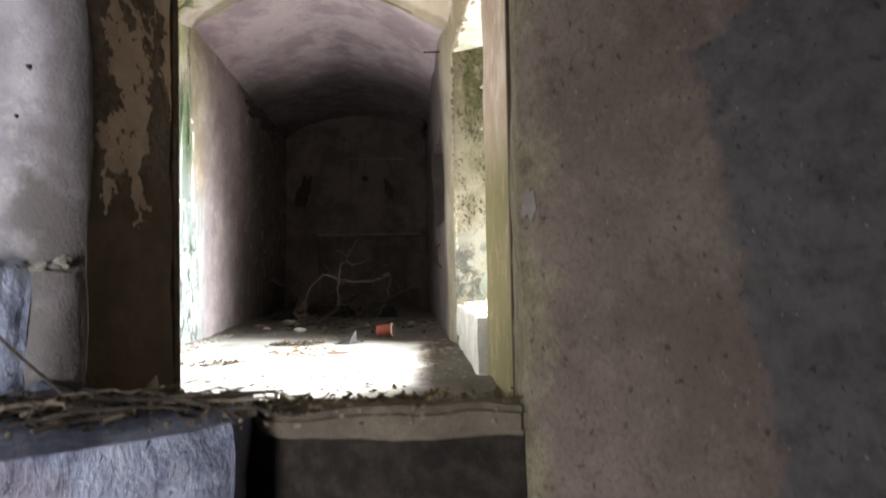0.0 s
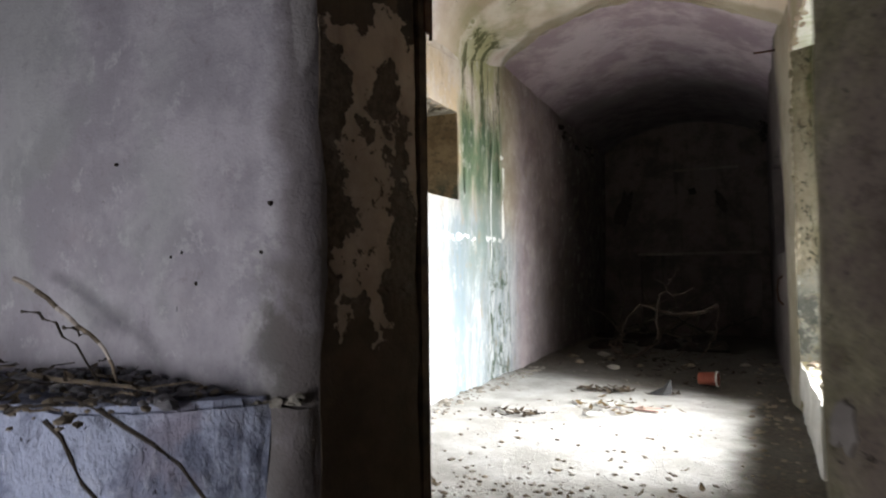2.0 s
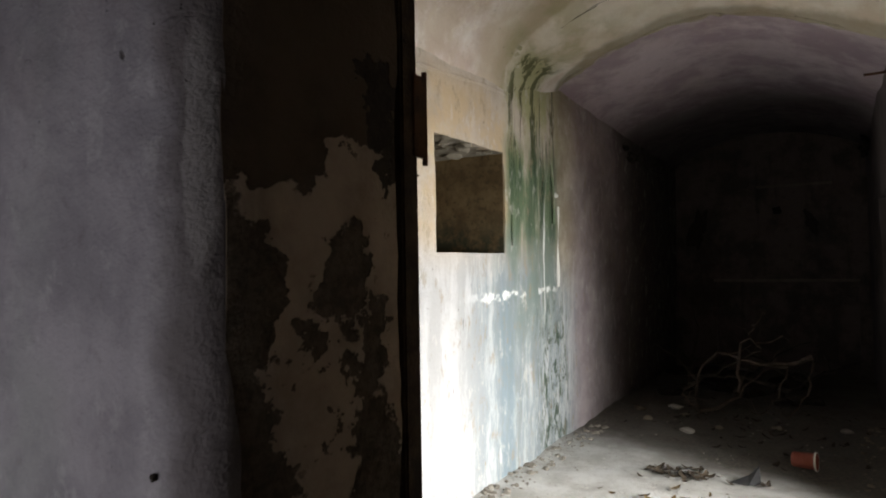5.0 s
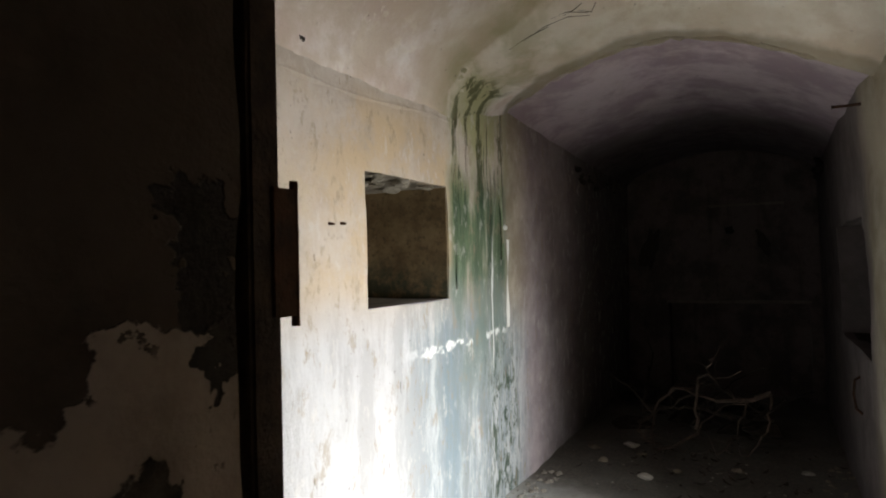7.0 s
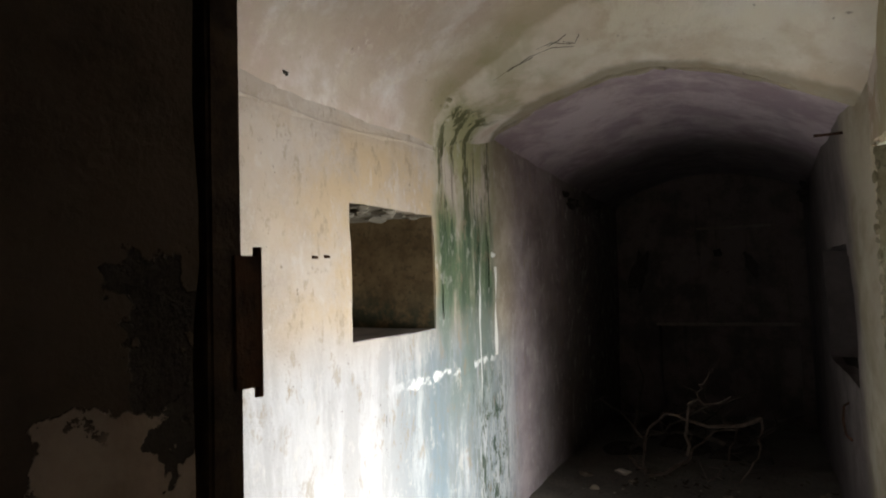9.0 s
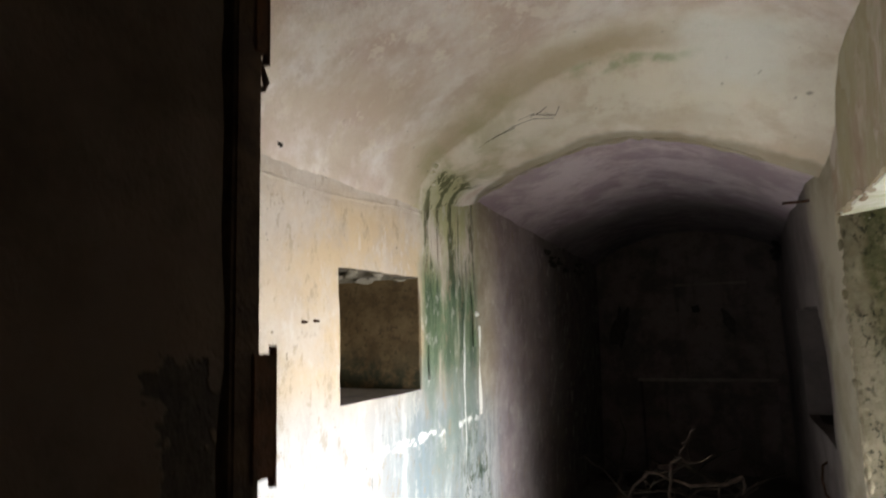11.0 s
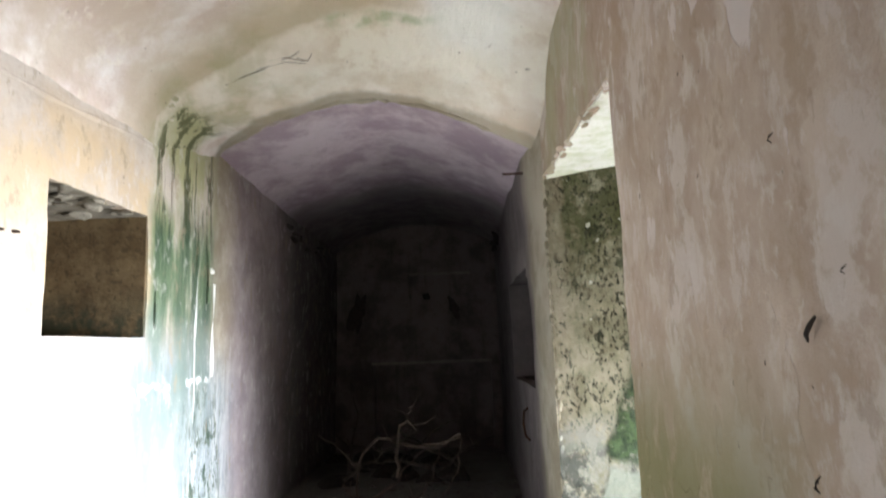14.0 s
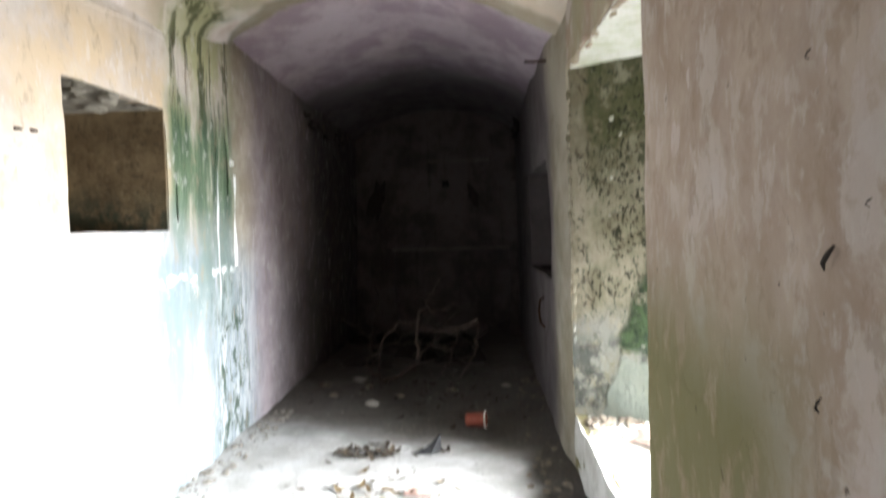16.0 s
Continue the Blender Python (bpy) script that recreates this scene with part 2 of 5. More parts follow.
def lichen_wall():
    """The far side of the window recess: beige strip, olive algae above, black specks, dark moss and pale crust low down."""
    n = Nodes("lichen_plaster")
    w = n.axis(warped(n, 0.07, 6.0))
    wide = n.axis(warped(n, 0.14, 3.5))
    blotch = n.noise(6.0, 9.0, 0.68)
    col = n.mix(n.step(blotch, 0.38, 0.62), (0.151, 0.14, 0.092), (0.246, 0.23, 0.174))
    strip = n.step(w[0], 1.13, 1.09)
    algae = n.times(n.step(wide[2], 1.42, 1.75), n.step(n.noise(9.0, 8.0, 0.7), 0.34, 0.54))
    col = n.mix(n.times(algae, 0.85), col, (0.0476, 0.0504, 0.014))
    deep = n.times(n.step(n.noise(11.0, 7.0, 0.7), 0.52, 0.62), n.step(wide[2], 1.35, 1.6))
    col = n.mix(n.times(deep, 0.8), col, (0.0224, 0.028, 0.0084))
    col = n.mix(n.times(strip, 0.75), col, n.mix(n.step(blotch, 0.4, 0.6), (0.174, 0.151, 0.106), (0.246, 0.224, 0.174)))
    speck = n.sub("MAXIMUM", n.step(n.noise(62.0, 4.0, 0.65, vec=n.scaled(1, 1, 0.6)), 0.56, 0.61), n.step(n.noise(26.0, 6.0, 0.7, vec=n.scaled(1, 1, 0.55)), 0.58, 0.63))
    speck = n.times(speck, n.step(n.noise(5.0, 4.0), 0.36, 0.52))
    col = n.mix(n.times(speck, n.step(w[0], 1.03, 1.08), 0.9), col, (0.0157, 0.019, 0.00896))
    crust = n.times(n.step(w[2], 0.90, 0.74), n.step(n.noise(8.0, 9.0, 0.74), 0.40, 0.54))
    col = n.mix(n.times(crust, 0.85), col, (0.208, 0.212, 0.188))
    grey = n.times(n.step(w[2], 0.74, 0.62), n.step(n.noise(7.0, 9.0, 0.75), 0.46, 0.55))
    col = n.mix(n.times(grey, 0.85), col, (0.056, 0.0616, 0.0532))
    slope = n.sub("SUBTRACT", w[0], n.plus(1.02, n.times(w[2], 0.30)))
    moss = n.times(n.step(slope, 0.015, 0.05), n.step(w[2], 0.60, 0.66), n.step(w[2], 1.10, 1.0), n.step(n.noise(14.0, 7.0, 0.7), 0.34, 0.46))
    col = n.mix(n.times(moss, 0.92), col, n.mix(n.step(n.noise(30.0, 5.0), 0.4, 0.6), (0.0101, 0.0252, 0.00896), (0.0308, 0.0588, 0.0196)))
    slab = n.times(n.step(slope, 0.04, 0.06), n.step(w[2], 0.60, 0.57))
    col = n.mix(n.times(slab, 0.8), col, (0.188, 0.212, 0.18))
    chip = n.times(n.step(n.noise(17.0, 2.0, 0.4), 0.70, 0.715), n.step(w[2], 1.2, 1.4))
    col = n.mix(chip, col, (0.437, 0.437, 0.403))
    h = n.plus(n.times(blotch, 0.6), n.times(speck, 0.25), n.times(moss, 0.4), n.times(slab, 0.3), n.times(n.noise(30.0, 5.0), 0.4))
    return n.finish(col, 0.95, h, 0.025)


def peeling_wall():
    """The door reveal: brown paint above, chalky coat flaked from dark pitted mortar below."""
    n = Nodes("peeling_plaster")
    brown = n.mix(n.step(n.noise(3.0, 9.0, 0.7), 0.38, 0.62), (0.066, 0.047, 0.033), (0.112, 0.082, 0.060))
    cream = n.mix(n.step(n.noise(7.0, 8.0, 0.68), 0.35, 0.65), (0.34, 0.265, 0.212), (0.47, 0.38, 0.315))
    mortar = n.mix(n.step(n.noise(45.0, 6.0, 0.7), 0.35, 0.65), (0.062, 0.048, 0.036), (0.16, 0.125, 0.095))
    f = n.axis(warped(n, 0.13, 13.0))
    rag = n.axis(warped(n, 0.10, 40.0))
    y, z = n.plus(n.times(f[1], 0.6), n.times(rag[1], 0.4)), n.plus(n.times(f[2], 0.6), n.times(rag[2], 0.4))
    rise = n.plus(1.365, n.times(n.step(y, 0.31, 0.44), 0.075))
    below = n.step(n.sub("SUBTRACT", z, rise), 0.004, -0.004)
    tongue = n.sub("MAXIMUM", oval(n, y, z, 0.375, 0.76, 0.022, 0.10), oval(n, y, z, 0.262, 0.745, 0.02, 0.07))
    coat = n.times(below, n.sub("MAXIMUM", n.step(z, 0.775, 0.785), tongue))
    gaps = [oval(n, y, z, 0.262, 1.22, 0.034, 0.10), oval(n, y, z, 0.225, 1.02, 0.05, 0.34), oval(n, y, z, 0.405, 1.235, 0.046, 0.085), oval(n, y, z, 0.465, 1.13, 0.024, 0.075), oval(n, y, z, 0.44, 1.05, 0.020, 0.08),
            oval(n, y, z, 0.30, 0.925, 0.030, 0.045), oval(n, y, z, 0.262, 0.95, 0.030, 0.08), oval(n, y, z, 0.475, 0.90, 0.062, 0.13), oval(n, y, z, 0.46, 0.80, 0.058, 0.10), oval(n, y, z, 0.31, 0.765, 0.026, 0.035), oval(n, y, z, 0.345, 1.14, 0.016, 0.03)]
    pepper = n.times(n.step(n.noise(48.0, 4.0, 0.6), 0.60, 0.63), n.step(n.noise(9.0, 3.0), 0.48, 0.56))
    holes = union(n, gaps + [pepper])
    flaked = n.times(below, n.step(z, 0.70, 0.80))
    blob = union(n, [oval(n, y, z, 0.478, 1.505, 0.042, 0.075), oval(n, y, z, 0.50, 1.42, 0.022, 0.06)])
    col = n.mix(coat, brown, cream)
    col = n.mix(n.times(below, holes), col, brown)
    bare = n.sub("MAXIMUM", n.times(flaked, holes), blob)
    col = n.mix(n.times(bare, 0.8), col, mortar)
    col = n.mix(n.times(blob, 0.75), col, (0.022, 0.016, 0.013))
    stain = n.noise(1.0, 6.0, 0.6, vec=n.scaled(8, 8, 0.9))
    col = n.mix(n.times(n.step(stain, 0.5, 0.7), 0.5), col, (0.07, 0.055, 0.04))
    h = n.plus(n.times(coat, 0.35), n.times(bare, -0.75), n.times(n.times(bare, n.noise(60.0, 6.0, 0.7)), 0.6), n.times(n.noise(25.0, 6.0, 0.65), 0.3), n.times(n.noise(130.0, 3.0), 0.1))
    return n.finish(col, 0.9, h, 0.014)


def niche_plaster():
    """Brown-olive plaster inside the niche with black-green mould along its foot."""
    n = Nodes("olive_niche_plaster")
    w = n.axis(warped(n, 0.09, 5.0))
    blotch = n.noise(6.0, 9.0, 0.7)
    col = n.mix(n.step(blotch, 0.35, 0.65), (0.135, 0.092, 0.046), (0.235, 0.168, 0.092))
    fine = n.noise(32.0, 7.0, 0.7)
    col = n.mix(n.times(n.step(fine, 0.48, 0.36), 0.6), col, (0.07, 0.055, 0.03))
    mould = n.times(n.step(w[2], 1.58, 1.36), n.step(n.noise(9.0, 7.0, 0.7), 0.36, 0.56))
    col = n.mix(n.times(mould, 0.85), col, (0.038, 0.048, 0.030))
    h = n.plus(n.times(blotch, 0.5), n.times(fine, 0.3), n.times(n.noise(120.0, 3.0), 0.1))
    return n.finish(col, 0.94, h, 0.02)


def outer_limewash():
    """Violet-grey limewash of the entrance: chalky bloom, pits, dark damp at the corner over the bench."""
    n = Nodes("grey_limewash")
    w = n.axis(warped(n, 0.08, 5.0))
    blotch = n.noise(3.0, 10.0, 0.68, warp=0.15)
    col = n.mix(n.step(blotch, 0.36, 0.62), (0.285, 0.273, 0.311), (0.424, 0.407, 0.455))
    scuff = n.noise(13.0, 9.0, 0.75)
    col = n.mix(n.times(n.step(scuff, 0.54, 0.64), 0.6), col, (0.488, 0.476, 0.519))
    col = n.mix(n.times(n.step(scuff, 0.43, 0.34), 0.4), col, (0.196, 0.175, 0.195))
    rosy = n.step(n.noise(2.1, 6.0, 0.65), 0.50, 0.62)
    col = n.mix(n.times(rosy, 0.35), col, (0.342, 0.301, 0.329))
    verd = n.times(n.step(w[0], -0.22, -0.42), n.step(w[2], 0.62, 0.75), n.step(n.noise(3.2, 6.0), 0.38, 0.58))
    col = n.mix(n.times(verd, 0.35), col, (0.268, 0.309, 0.285))
    bloom = n.times(n.step(w[0], -0.16, -0.08), n.step(w[0], 0.03, -0.04), n.step(w[2], 1.0, 0.8), n.step(n.noise(12.0, 8.0, 0.72), 0.47, 0.60))
    col = n.mix(n.times(bloom, 0.7), col, (0.505, 0.496, 0.519))
    damp = n.times(n.step(w[0], -0.11, -0.02), n.step(w[2], 0.88, 0.76), n.step(n.noise(8.0, 8.0, 0.7), 0.33, 0.52))
    col = n.mix(n.times(damp, 0.85), col, (0.122, 0.118, 0.108))
    # Brownish dark band on the rounded corner, its shading put into the colour.
    edge = n.times(n.step(w[0], -0.06, 0.015), n.step(n.noise(5.0, 6.0), 0.25, 0.45))
    col = n.mix(n.times(edge, 0.75), col, (0.13, 0.112, 0.113))
    lens = oval(n, n.axis(warped(n, 0.012, 20.0))[0], w[2], 0.026, 1.40, 0.018, 0.17, 0.3)
    col = n.mix(n.times(lens, 0.8), col, (0.35, 0.333, 0.346))
    pit = n.times(n.step(n.noise(30.0, 3.0, 0.55), 0.70, 0.75), n.step(n.noise(2.2, 3.0), 0.46, 0.58))
    col = n.mix(n.times(pit, 0.8), col, (0.0814, 0.0692, 0.0693))
    crack = n.sub("ABSOLUTE", n.sub("SUBTRACT", n.noise(4.0, 4.0, 0.5, warp=0.6), 0.5))
    crack = n.times(n.step(crack, 0.006, 0.002), n.step(n.noise(2.0, 2.0), 0.52, 0.60))
    col = n.mix(n.times(crack, 0.2), col, (0.122, 0.106, 0.113))
    grain = n.noise(140.0, 3.0, 0.6)
    h = n.plus(n.times(blotch, 0.6), n.times(grain, 0.12), n.times(pit, -0.35), n.times(crack, -0.1), n.times(n.noise(12.0, 6.0), 0.5))
    return n.finish(col, 0.93, h, 0.025)


def room_plaster():
    """Wall beside the door inside: pinkish-brown distemper with pale flaked patches, olive algae low down."""
    n = Nodes("pink_brown_plaster")
    w = n.axis(warped(n, 0.09, 3.0))
    blotch = n.noise(2.6, 10.0, 0.68, vec=n.scaled(1, 1, 0.6), warp=0.1)
    col = n.mix(n.step(blotch, 0.35, 0.65), (0.357, 0.274, 0.209), (0.483, 0.4, 0.326))
    runs = n.noise(1.0, 8.0, 0.66, vec=n.scaled(6, 6, 3.0, warped(n, 0.14, 5.0)))
    col = n.mix(n.times(n.step(runs, 0.5, 0.62), 0.75), col, (0.522, 0.465, 0.413))
    col = n.mix(n.times(n.step(runs, 0.47, 0.34), 0.6), col, (0.313, 0.231, 0.157))
    flake = n.step(n.noise(2.6, 6.0, 0.5, vec=n.scaled(1.6, 1.6, 0.75)), 0.555, 0.568)
    col = n.mix(n.times(flake, n.step(w[2], 1.4, 1.55), 0.8), col, (0.574, 0.513, 0.487))
    mott = n.noise(11.0, 9.0, 0.72, vec=n.scaled(1, 1, 0.5))
    col = n.mix(n.times(n.step(mott, 0.54, 0.62), 0.5), col, (0.539, 0.487, 0.444))
    col = n.mix(n.times(n.step(mott, 0.44, 0.36), 0.5), col, (0.27, 0.204, 0.144))
    hair = n.noise(1.0, 6.0, 0.65, vec=n.scaled(30, 30, 9, warped(n, 0.06, 8.0)))
    col = n.mix(n.times(n.step(hair, 0.60, 0.68), 0.4), col, (0.548, 0.505, 0.461))
    algae = n.times(n.step(w[2], 1.30, 0.85), n.step(w[1], 0.85, 1.35), n.step(n.plus(n.times(runs, 0.5), n.times(mott, 0.5)), 0.32, 0.50))
    col = n.mix(n.times(algae, 0.92), col, (0.165, 0.15, 0.0609))
    corner = n.times(n.step(w[1], 1.9, 2.3), n.step(w[2], 1.9, 2.2), n.step(blotch, 0.4, 0.55))
    col = n.mix(n.times(corner, 0.6), col, (0.296, 0.287, 0.157))
    pit = n.step(n.noise(30.0, 3.0, 0.5), 0.72, 0.77)
    col = n.mix(n.times(pit, 0.7), col, (0.0522, 0.0391, 0.0261))
    grain = n.noise(150.0, 3.0, 0.6)
    h = n.plus(n.times(blotch, 0.5), n.times(runs, 0.3), n.times(flake, -0.2), n.times(grain, 0.12), n.times(pit, -0.3))
    return n.finish(col, 0.92, h, 0.015)


def vault_plaster():
    """The vault over the room: pinkish white with ochre and green damp towards the arch, grey-mauve in the tunnel."""
    n = Nodes("vault_plaster")
    w = n.axis(warped(n, 0.12, 2.2))
    blotch = n.noise(2.4, 10.0, 0.70, warp=0.1)
    col = n.mix(n.step(blotch, 0.38, 0.62), (0.59, 0.48, 0.43), (0.80, 0.755, 0.725))
    mott = n.noise(9.0, 9.0, 0.74)
    col = n.mix(n.times(n.step(mott, 0.55, 0.63), 0.45), col, (0.78, 0.745, 0.73))
    col = n.mix(n.times(n.step(mott, 0.43, 0.35), 0.40), col, (0.50, 0.40, 0.33))
    rosy = n.step(n.noise(1.6, 7.0, 0.7, warp=0.3), 0.47, 0.60)
    col = n.mix(n.times(rosy, 0.45), col, (0.64, 0.52, 0.44))
    flake = n.times(n.step(n.noise(7.0, 7.0, 0.66, warp=0.4), 0.55, 0.60), n.step(n.noise(1.8, 3.0), 0.42, 0.55))
    col = n.mix(n.times(flake, n.step(w[0], 0.25, -0.2), n.step(w[1], 2.85, 2.6), 0.65), col, (0.82, 0.77, 0.69))
    band = n.times(n.step(w[1], 2.55, 2.85), n.step(w[1], 3.55, 3.3))
    col = n.mix(n.times(band, 0.6), col, n.mix(n.step(n.noise(3.5, 6.0), 0.4, 0.6), (0.56, 0.50, 0.38), (0.72, 0.69, 0.60)))
    slant = n.sub("SUBTRACT", n.sub("SUBTRACT", w[1], 2.93), n.times(n.axis()[0], -0.06))
    tide = n.times(n.step(slant, -0.20, -0.02), n.step(slant, 0.05, 0.01), n.step(w[0], 0.55, 0.2))
    col = n.mix(n.times(tide, 0.7), col, (0.40, 0.33, 0.21))
    clean = n.times(n.step(slant, 0.02, 0.07), n.step(slant, 0.36, 0.26), n.step(w[0], -0.3, 0.0), n.step(n.noise(4.0, 8.0, 0.7), 0.40, 0.55))
    col = n.mix(n.times(clean, 0.7), col, (0.76, 0.73, 0.64))
    left = n.times(n.step(w[0], 0.0, -0.7), n.step(w[1], 2.7, 3.0), n.step(w[1], 3.6, 3.4))
    col = n.mix(n.times(left, n.step(n.noise(6.0, 6.0), 0.42, 0.6), 0.5), col, (0.32, 0.31, 0.16))
    green = n.sub("ABSOLUTE", n.sub("SUBTRACT", w[1], 2.98))
    col = n.mix(n.times(n.step(green, 0.035, 0.004), n.step(w[0], -0.3, 0.1), n.step(w[0], 0.7, 0.4), n.step(n.noise(6.0, 4.0), 0.4, 0.6), 0.7), col, (0.26, 0.33, 0.16))
    col = n.mix(n.times(n.step(w[0], 0.35, 0.6), n.step(w[0], 0.95, 0.8), n.step(w[1], 2.7, 2.85), n.step(w[1], 3.15, 3.05), 0.7), col, (0.78, 0.80, 0.78))
    streaks = n.noise(1.0, 7.0, 0.62, vec=n.scaled(11, 11, 0.9, warped(n, 0.03, 6.0)))
    corner = n.times(n.step(w[1], 3.02, 3.10), n.step(w[1], 3.6, 3.46), n.step(w[2], 2.54, 2.46), n.step(w[0], -0.6, -0.75))
    col = n.mix(n.times(corner, 0.75), col, (0.34, 0.33, 0.17))
    col = n.mix(n.times(corner, n.step(streaks, 0.50, 0.56), 0.9), col, (0.08, 0.085, 0.035))
    deep = n.sub("MINIMUM", n.sub("MAXIMUM", n.times(n.sub("SUBTRACT", -0.45, n.axis()[0]), 1 / 0.45), 0.0), 1.15)
    edge = n.sub("SUBTRACT", n.axis()[1], n.times(n.sub("POWER", deep, 1.2), 0.34))
    rag = n.times(n.step(n.sub("SUBTRACT", n.plus(edge, w[1]), n.axis()[1]), 3.36, 3.42), n.step(edge, 3.52, 3.47))
    col = n.mix(n.times(rag, 0.75), col, (0.25, 0.215, 0.14))
    inner = n.step(edge, 3.47, 3.52)
    col = n.mix(n.times(inner, 0.95), col, n.mix(n.step(blotch, 0.4, 0.6), (0.36, 0.28, 0.335), (0.54, 0.455, 0.51)))
    drag = n.noise(1.0, 8.0, 0.7, vec=n.scaled(5, 16, 16, warped(n, 0.06, 4.0)))
    col = n.mix(n.times(inner, n.step(drag, 0.56, 0.66), 0.5), col, (0.50, 0.44, 0.46))
    col = shade_deep_end(n, col)
    flank = n.times(n.step(w[0], -0.45, -0.8), n.step(w[1], 3.0, 2.8), n.step(n.noise(4.0, 8.0, 0.7), 0.38, 0.58))
    col = n.mix(n.times(flank, 0.7), col, (0.58, 0.49, 0.39))
    pit = n.step(n.noise(30.0, 3.0, 0.5), 0.71, 0.77)
    col = n.mix(n.times(pit, 0.5), col, (0.14, 0.11, 0.09))
    grain = n.noise(120.0, 3.0, 0.6)
    h = n.plus(n.times(blotch, 0.6), n.times(grain, 0.1), n.times(pit, -0.2), n.times(n.noise(11.0, 6.0), 0.4))
    return n.finish(col, 0.93, h, 0.025)


def splay_render():
    """Brown cement render with fine grain and one large damp stain."""
    n = Nodes("brown_render")
    w = n.axis(warped(n, 0.035, 16.0))
    blotch = n.noise(3.0, 8.0, 0.62)
    col = n.mix(n.step(blotch, 0.35, 0.65), (0.126, 0.0986, 0.0813), (0.188, 0.151, 0.126))
    shift = n.sub("MAXIMUM", n.times(n.sub("SUBTRACT", w[2], 0.846), 1.1), n.times(n.sub("SUBTRACT", 0.85, w[2]), 0.13))
    damp = n.step(n.sub("SUBTRACT", w[0], shift), 1.142, 1.162)
    damp = n.times(damp, n.step(n.noise(5.0, 5.0), 0.2, 0.42))
    mott = n.noise(17.0, 10.0, 0.78)
    col = n.mix(n.times(n.step(mott, 0.53, 0.62), 0.35), col, (0.238, 0.197, 0.168))
    col = n.mix(n.times(n.step(mott, 0.46, 0.36), 0.6), col, (0.072, 0.0558, 0.0465))
    smear = n.step(n.noise(1.0, 7.0, 0.7, vec=n.scaled(14, 14, 5, warped(n, 0.08, 5.0))), 0.60, 0.72)
    col = n.mix(n.times(smear, 0.4), col, (0.244, 0.215, 0.192))
    # Olive algae at the corner, spread and lightened to put brightness into the colour.
    algae = n.step(n.plus(n.axis()[1], n.times(n.noise(7.0, 8.0, 0.72), 0.30)), 0.06, 0.15)
    col = n.mix(n.times(algae, 0.85), col, n.mix(n.step(mott, 0.38, 0.62), (0.176, 0.163, 0.0924), (0.308, 0.286, 0.194)))
    grain = n.noise(120.0, 4.0, 0.65)
    col = n.mix(n.times(n.step(grain, 0.45, 0.7), 0.5), col, (0.0813, 0.0674, 0.0581))
    soaked = n.mix(n.step(mott, 0.36, 0.6), (0.0534, 0.0523, 0.0558), (0.095, 0.0933, 0.0977))
    col = n.mix(n.times(damp, 0.85), col, soaked)
    pit = n.step(n.noise(70.0, 3.0, 0.55), 0.665, 0.70)
    col = n.mix(n.times(pit, 0.55), col, (0.0255, 0.0209, 0.0174))
    speck = n.step(n.noise(85.0, 2.0, 0.5, vec=n.scaled(1.1, 1.0, 0.9)), 0.71, 0.74)
    col = n.mix(n.times(speck, 0.5), col, (0.302, 0.261, 0.232))
    h = n.plus(n.times(blotch, 0.4), n.times(grain, 0.25), n.times(pit, -0.4), n.times(n.noise(18.0, 6.0), 0.4))
    return n.finish(col, 0.93, h, 0.015)


def dirt():
    n = Nodes("floor_dirt")
    a = n.noise(3.0, 8.0, 0.65)
    col = n.mix(n.step(a, 0.35, 0.65), (0.40, 0.39, 0.365), (0.60, 0.60, 0.585))
    crumbs = n.noise(45.0, 5.0, 0.7)
    col = n.mix(n.times(n.step(crumbs, 0.58, 0.68), 0.6), col, (0.16, 0.13, 0.10))
    col = n.mix(n.step(n.noise(24.0, 3.0, 0.5), 0.66, 0.70), col, (0.60, 0.58, 0.53))
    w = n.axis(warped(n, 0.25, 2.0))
    # Brown soil, bordered along the window light's edge: shade is put into its colour.
    soil_shade = n.sub("MAXIMUM", n.step(n.plus(w[1], n.times(w[0], 0.35)), 3.55, 4.0), n.times(n.step(w[0], 0.66, 0.84), n.step(w[1], -0.5, 0.5)))
    col = n.mix(n.times(soil_shade, 0.85), col, n.mix(n.step(crumbs, 0.4, 0.6), (0.036, 0.028, 0.021), (0.095, 0.075, 0.056)))
    h = n.plus(n.times(a, 0.6), n.times(crumbs, 0.5), n.times(n.noise(160.0, 3.0), 0.12))
    return n.finish(col, 0.97, h, 0.03)


def simple(name, a, b, scale=12.0, rough=0.9, depth=0.006, metal=0.0):
    n = Nodes(name)
    f = n.noise(scale, 7.0, 0.62)
    rnd = n.add("ShaderNodeObjectInfo").outputs["Random"]
    col = n.mix(n.step(n.plus(f, n.times(n.sub("SUBTRACT", rnd, 0.5), 0.25)), 0.32, 0.68), a, b)
    n.bsdf.inputs["Metallic"].default_value = metal
    return n.finish(col, rough, n.plus(f, n.times(n.noise(scale * 8, 4.0), 0.3)), depth)


M_LEFT = mossy_wall()
M_LICHEN = lichen_wall()
M_PEEL = peeling_wall()
M_ROOM = room_plaster()
M_VAULT = vault_plaster()
M_DIRT = dirt()
M_OUTER = outer_limewash()
M_BENCH = bench_render()
M_SPLAY = splay_render()
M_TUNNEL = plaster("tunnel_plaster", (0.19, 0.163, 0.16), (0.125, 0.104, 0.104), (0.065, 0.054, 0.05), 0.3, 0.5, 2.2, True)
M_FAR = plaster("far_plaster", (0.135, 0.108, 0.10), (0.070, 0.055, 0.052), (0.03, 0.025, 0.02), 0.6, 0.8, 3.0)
M_SOFFIT = plaster("pale_soffit", (0.82, 0.83, 0.80), (0.62, 0.65, 0.52), (0.28, 0.31, 0.17), 0.0, 0.9, 7.0)
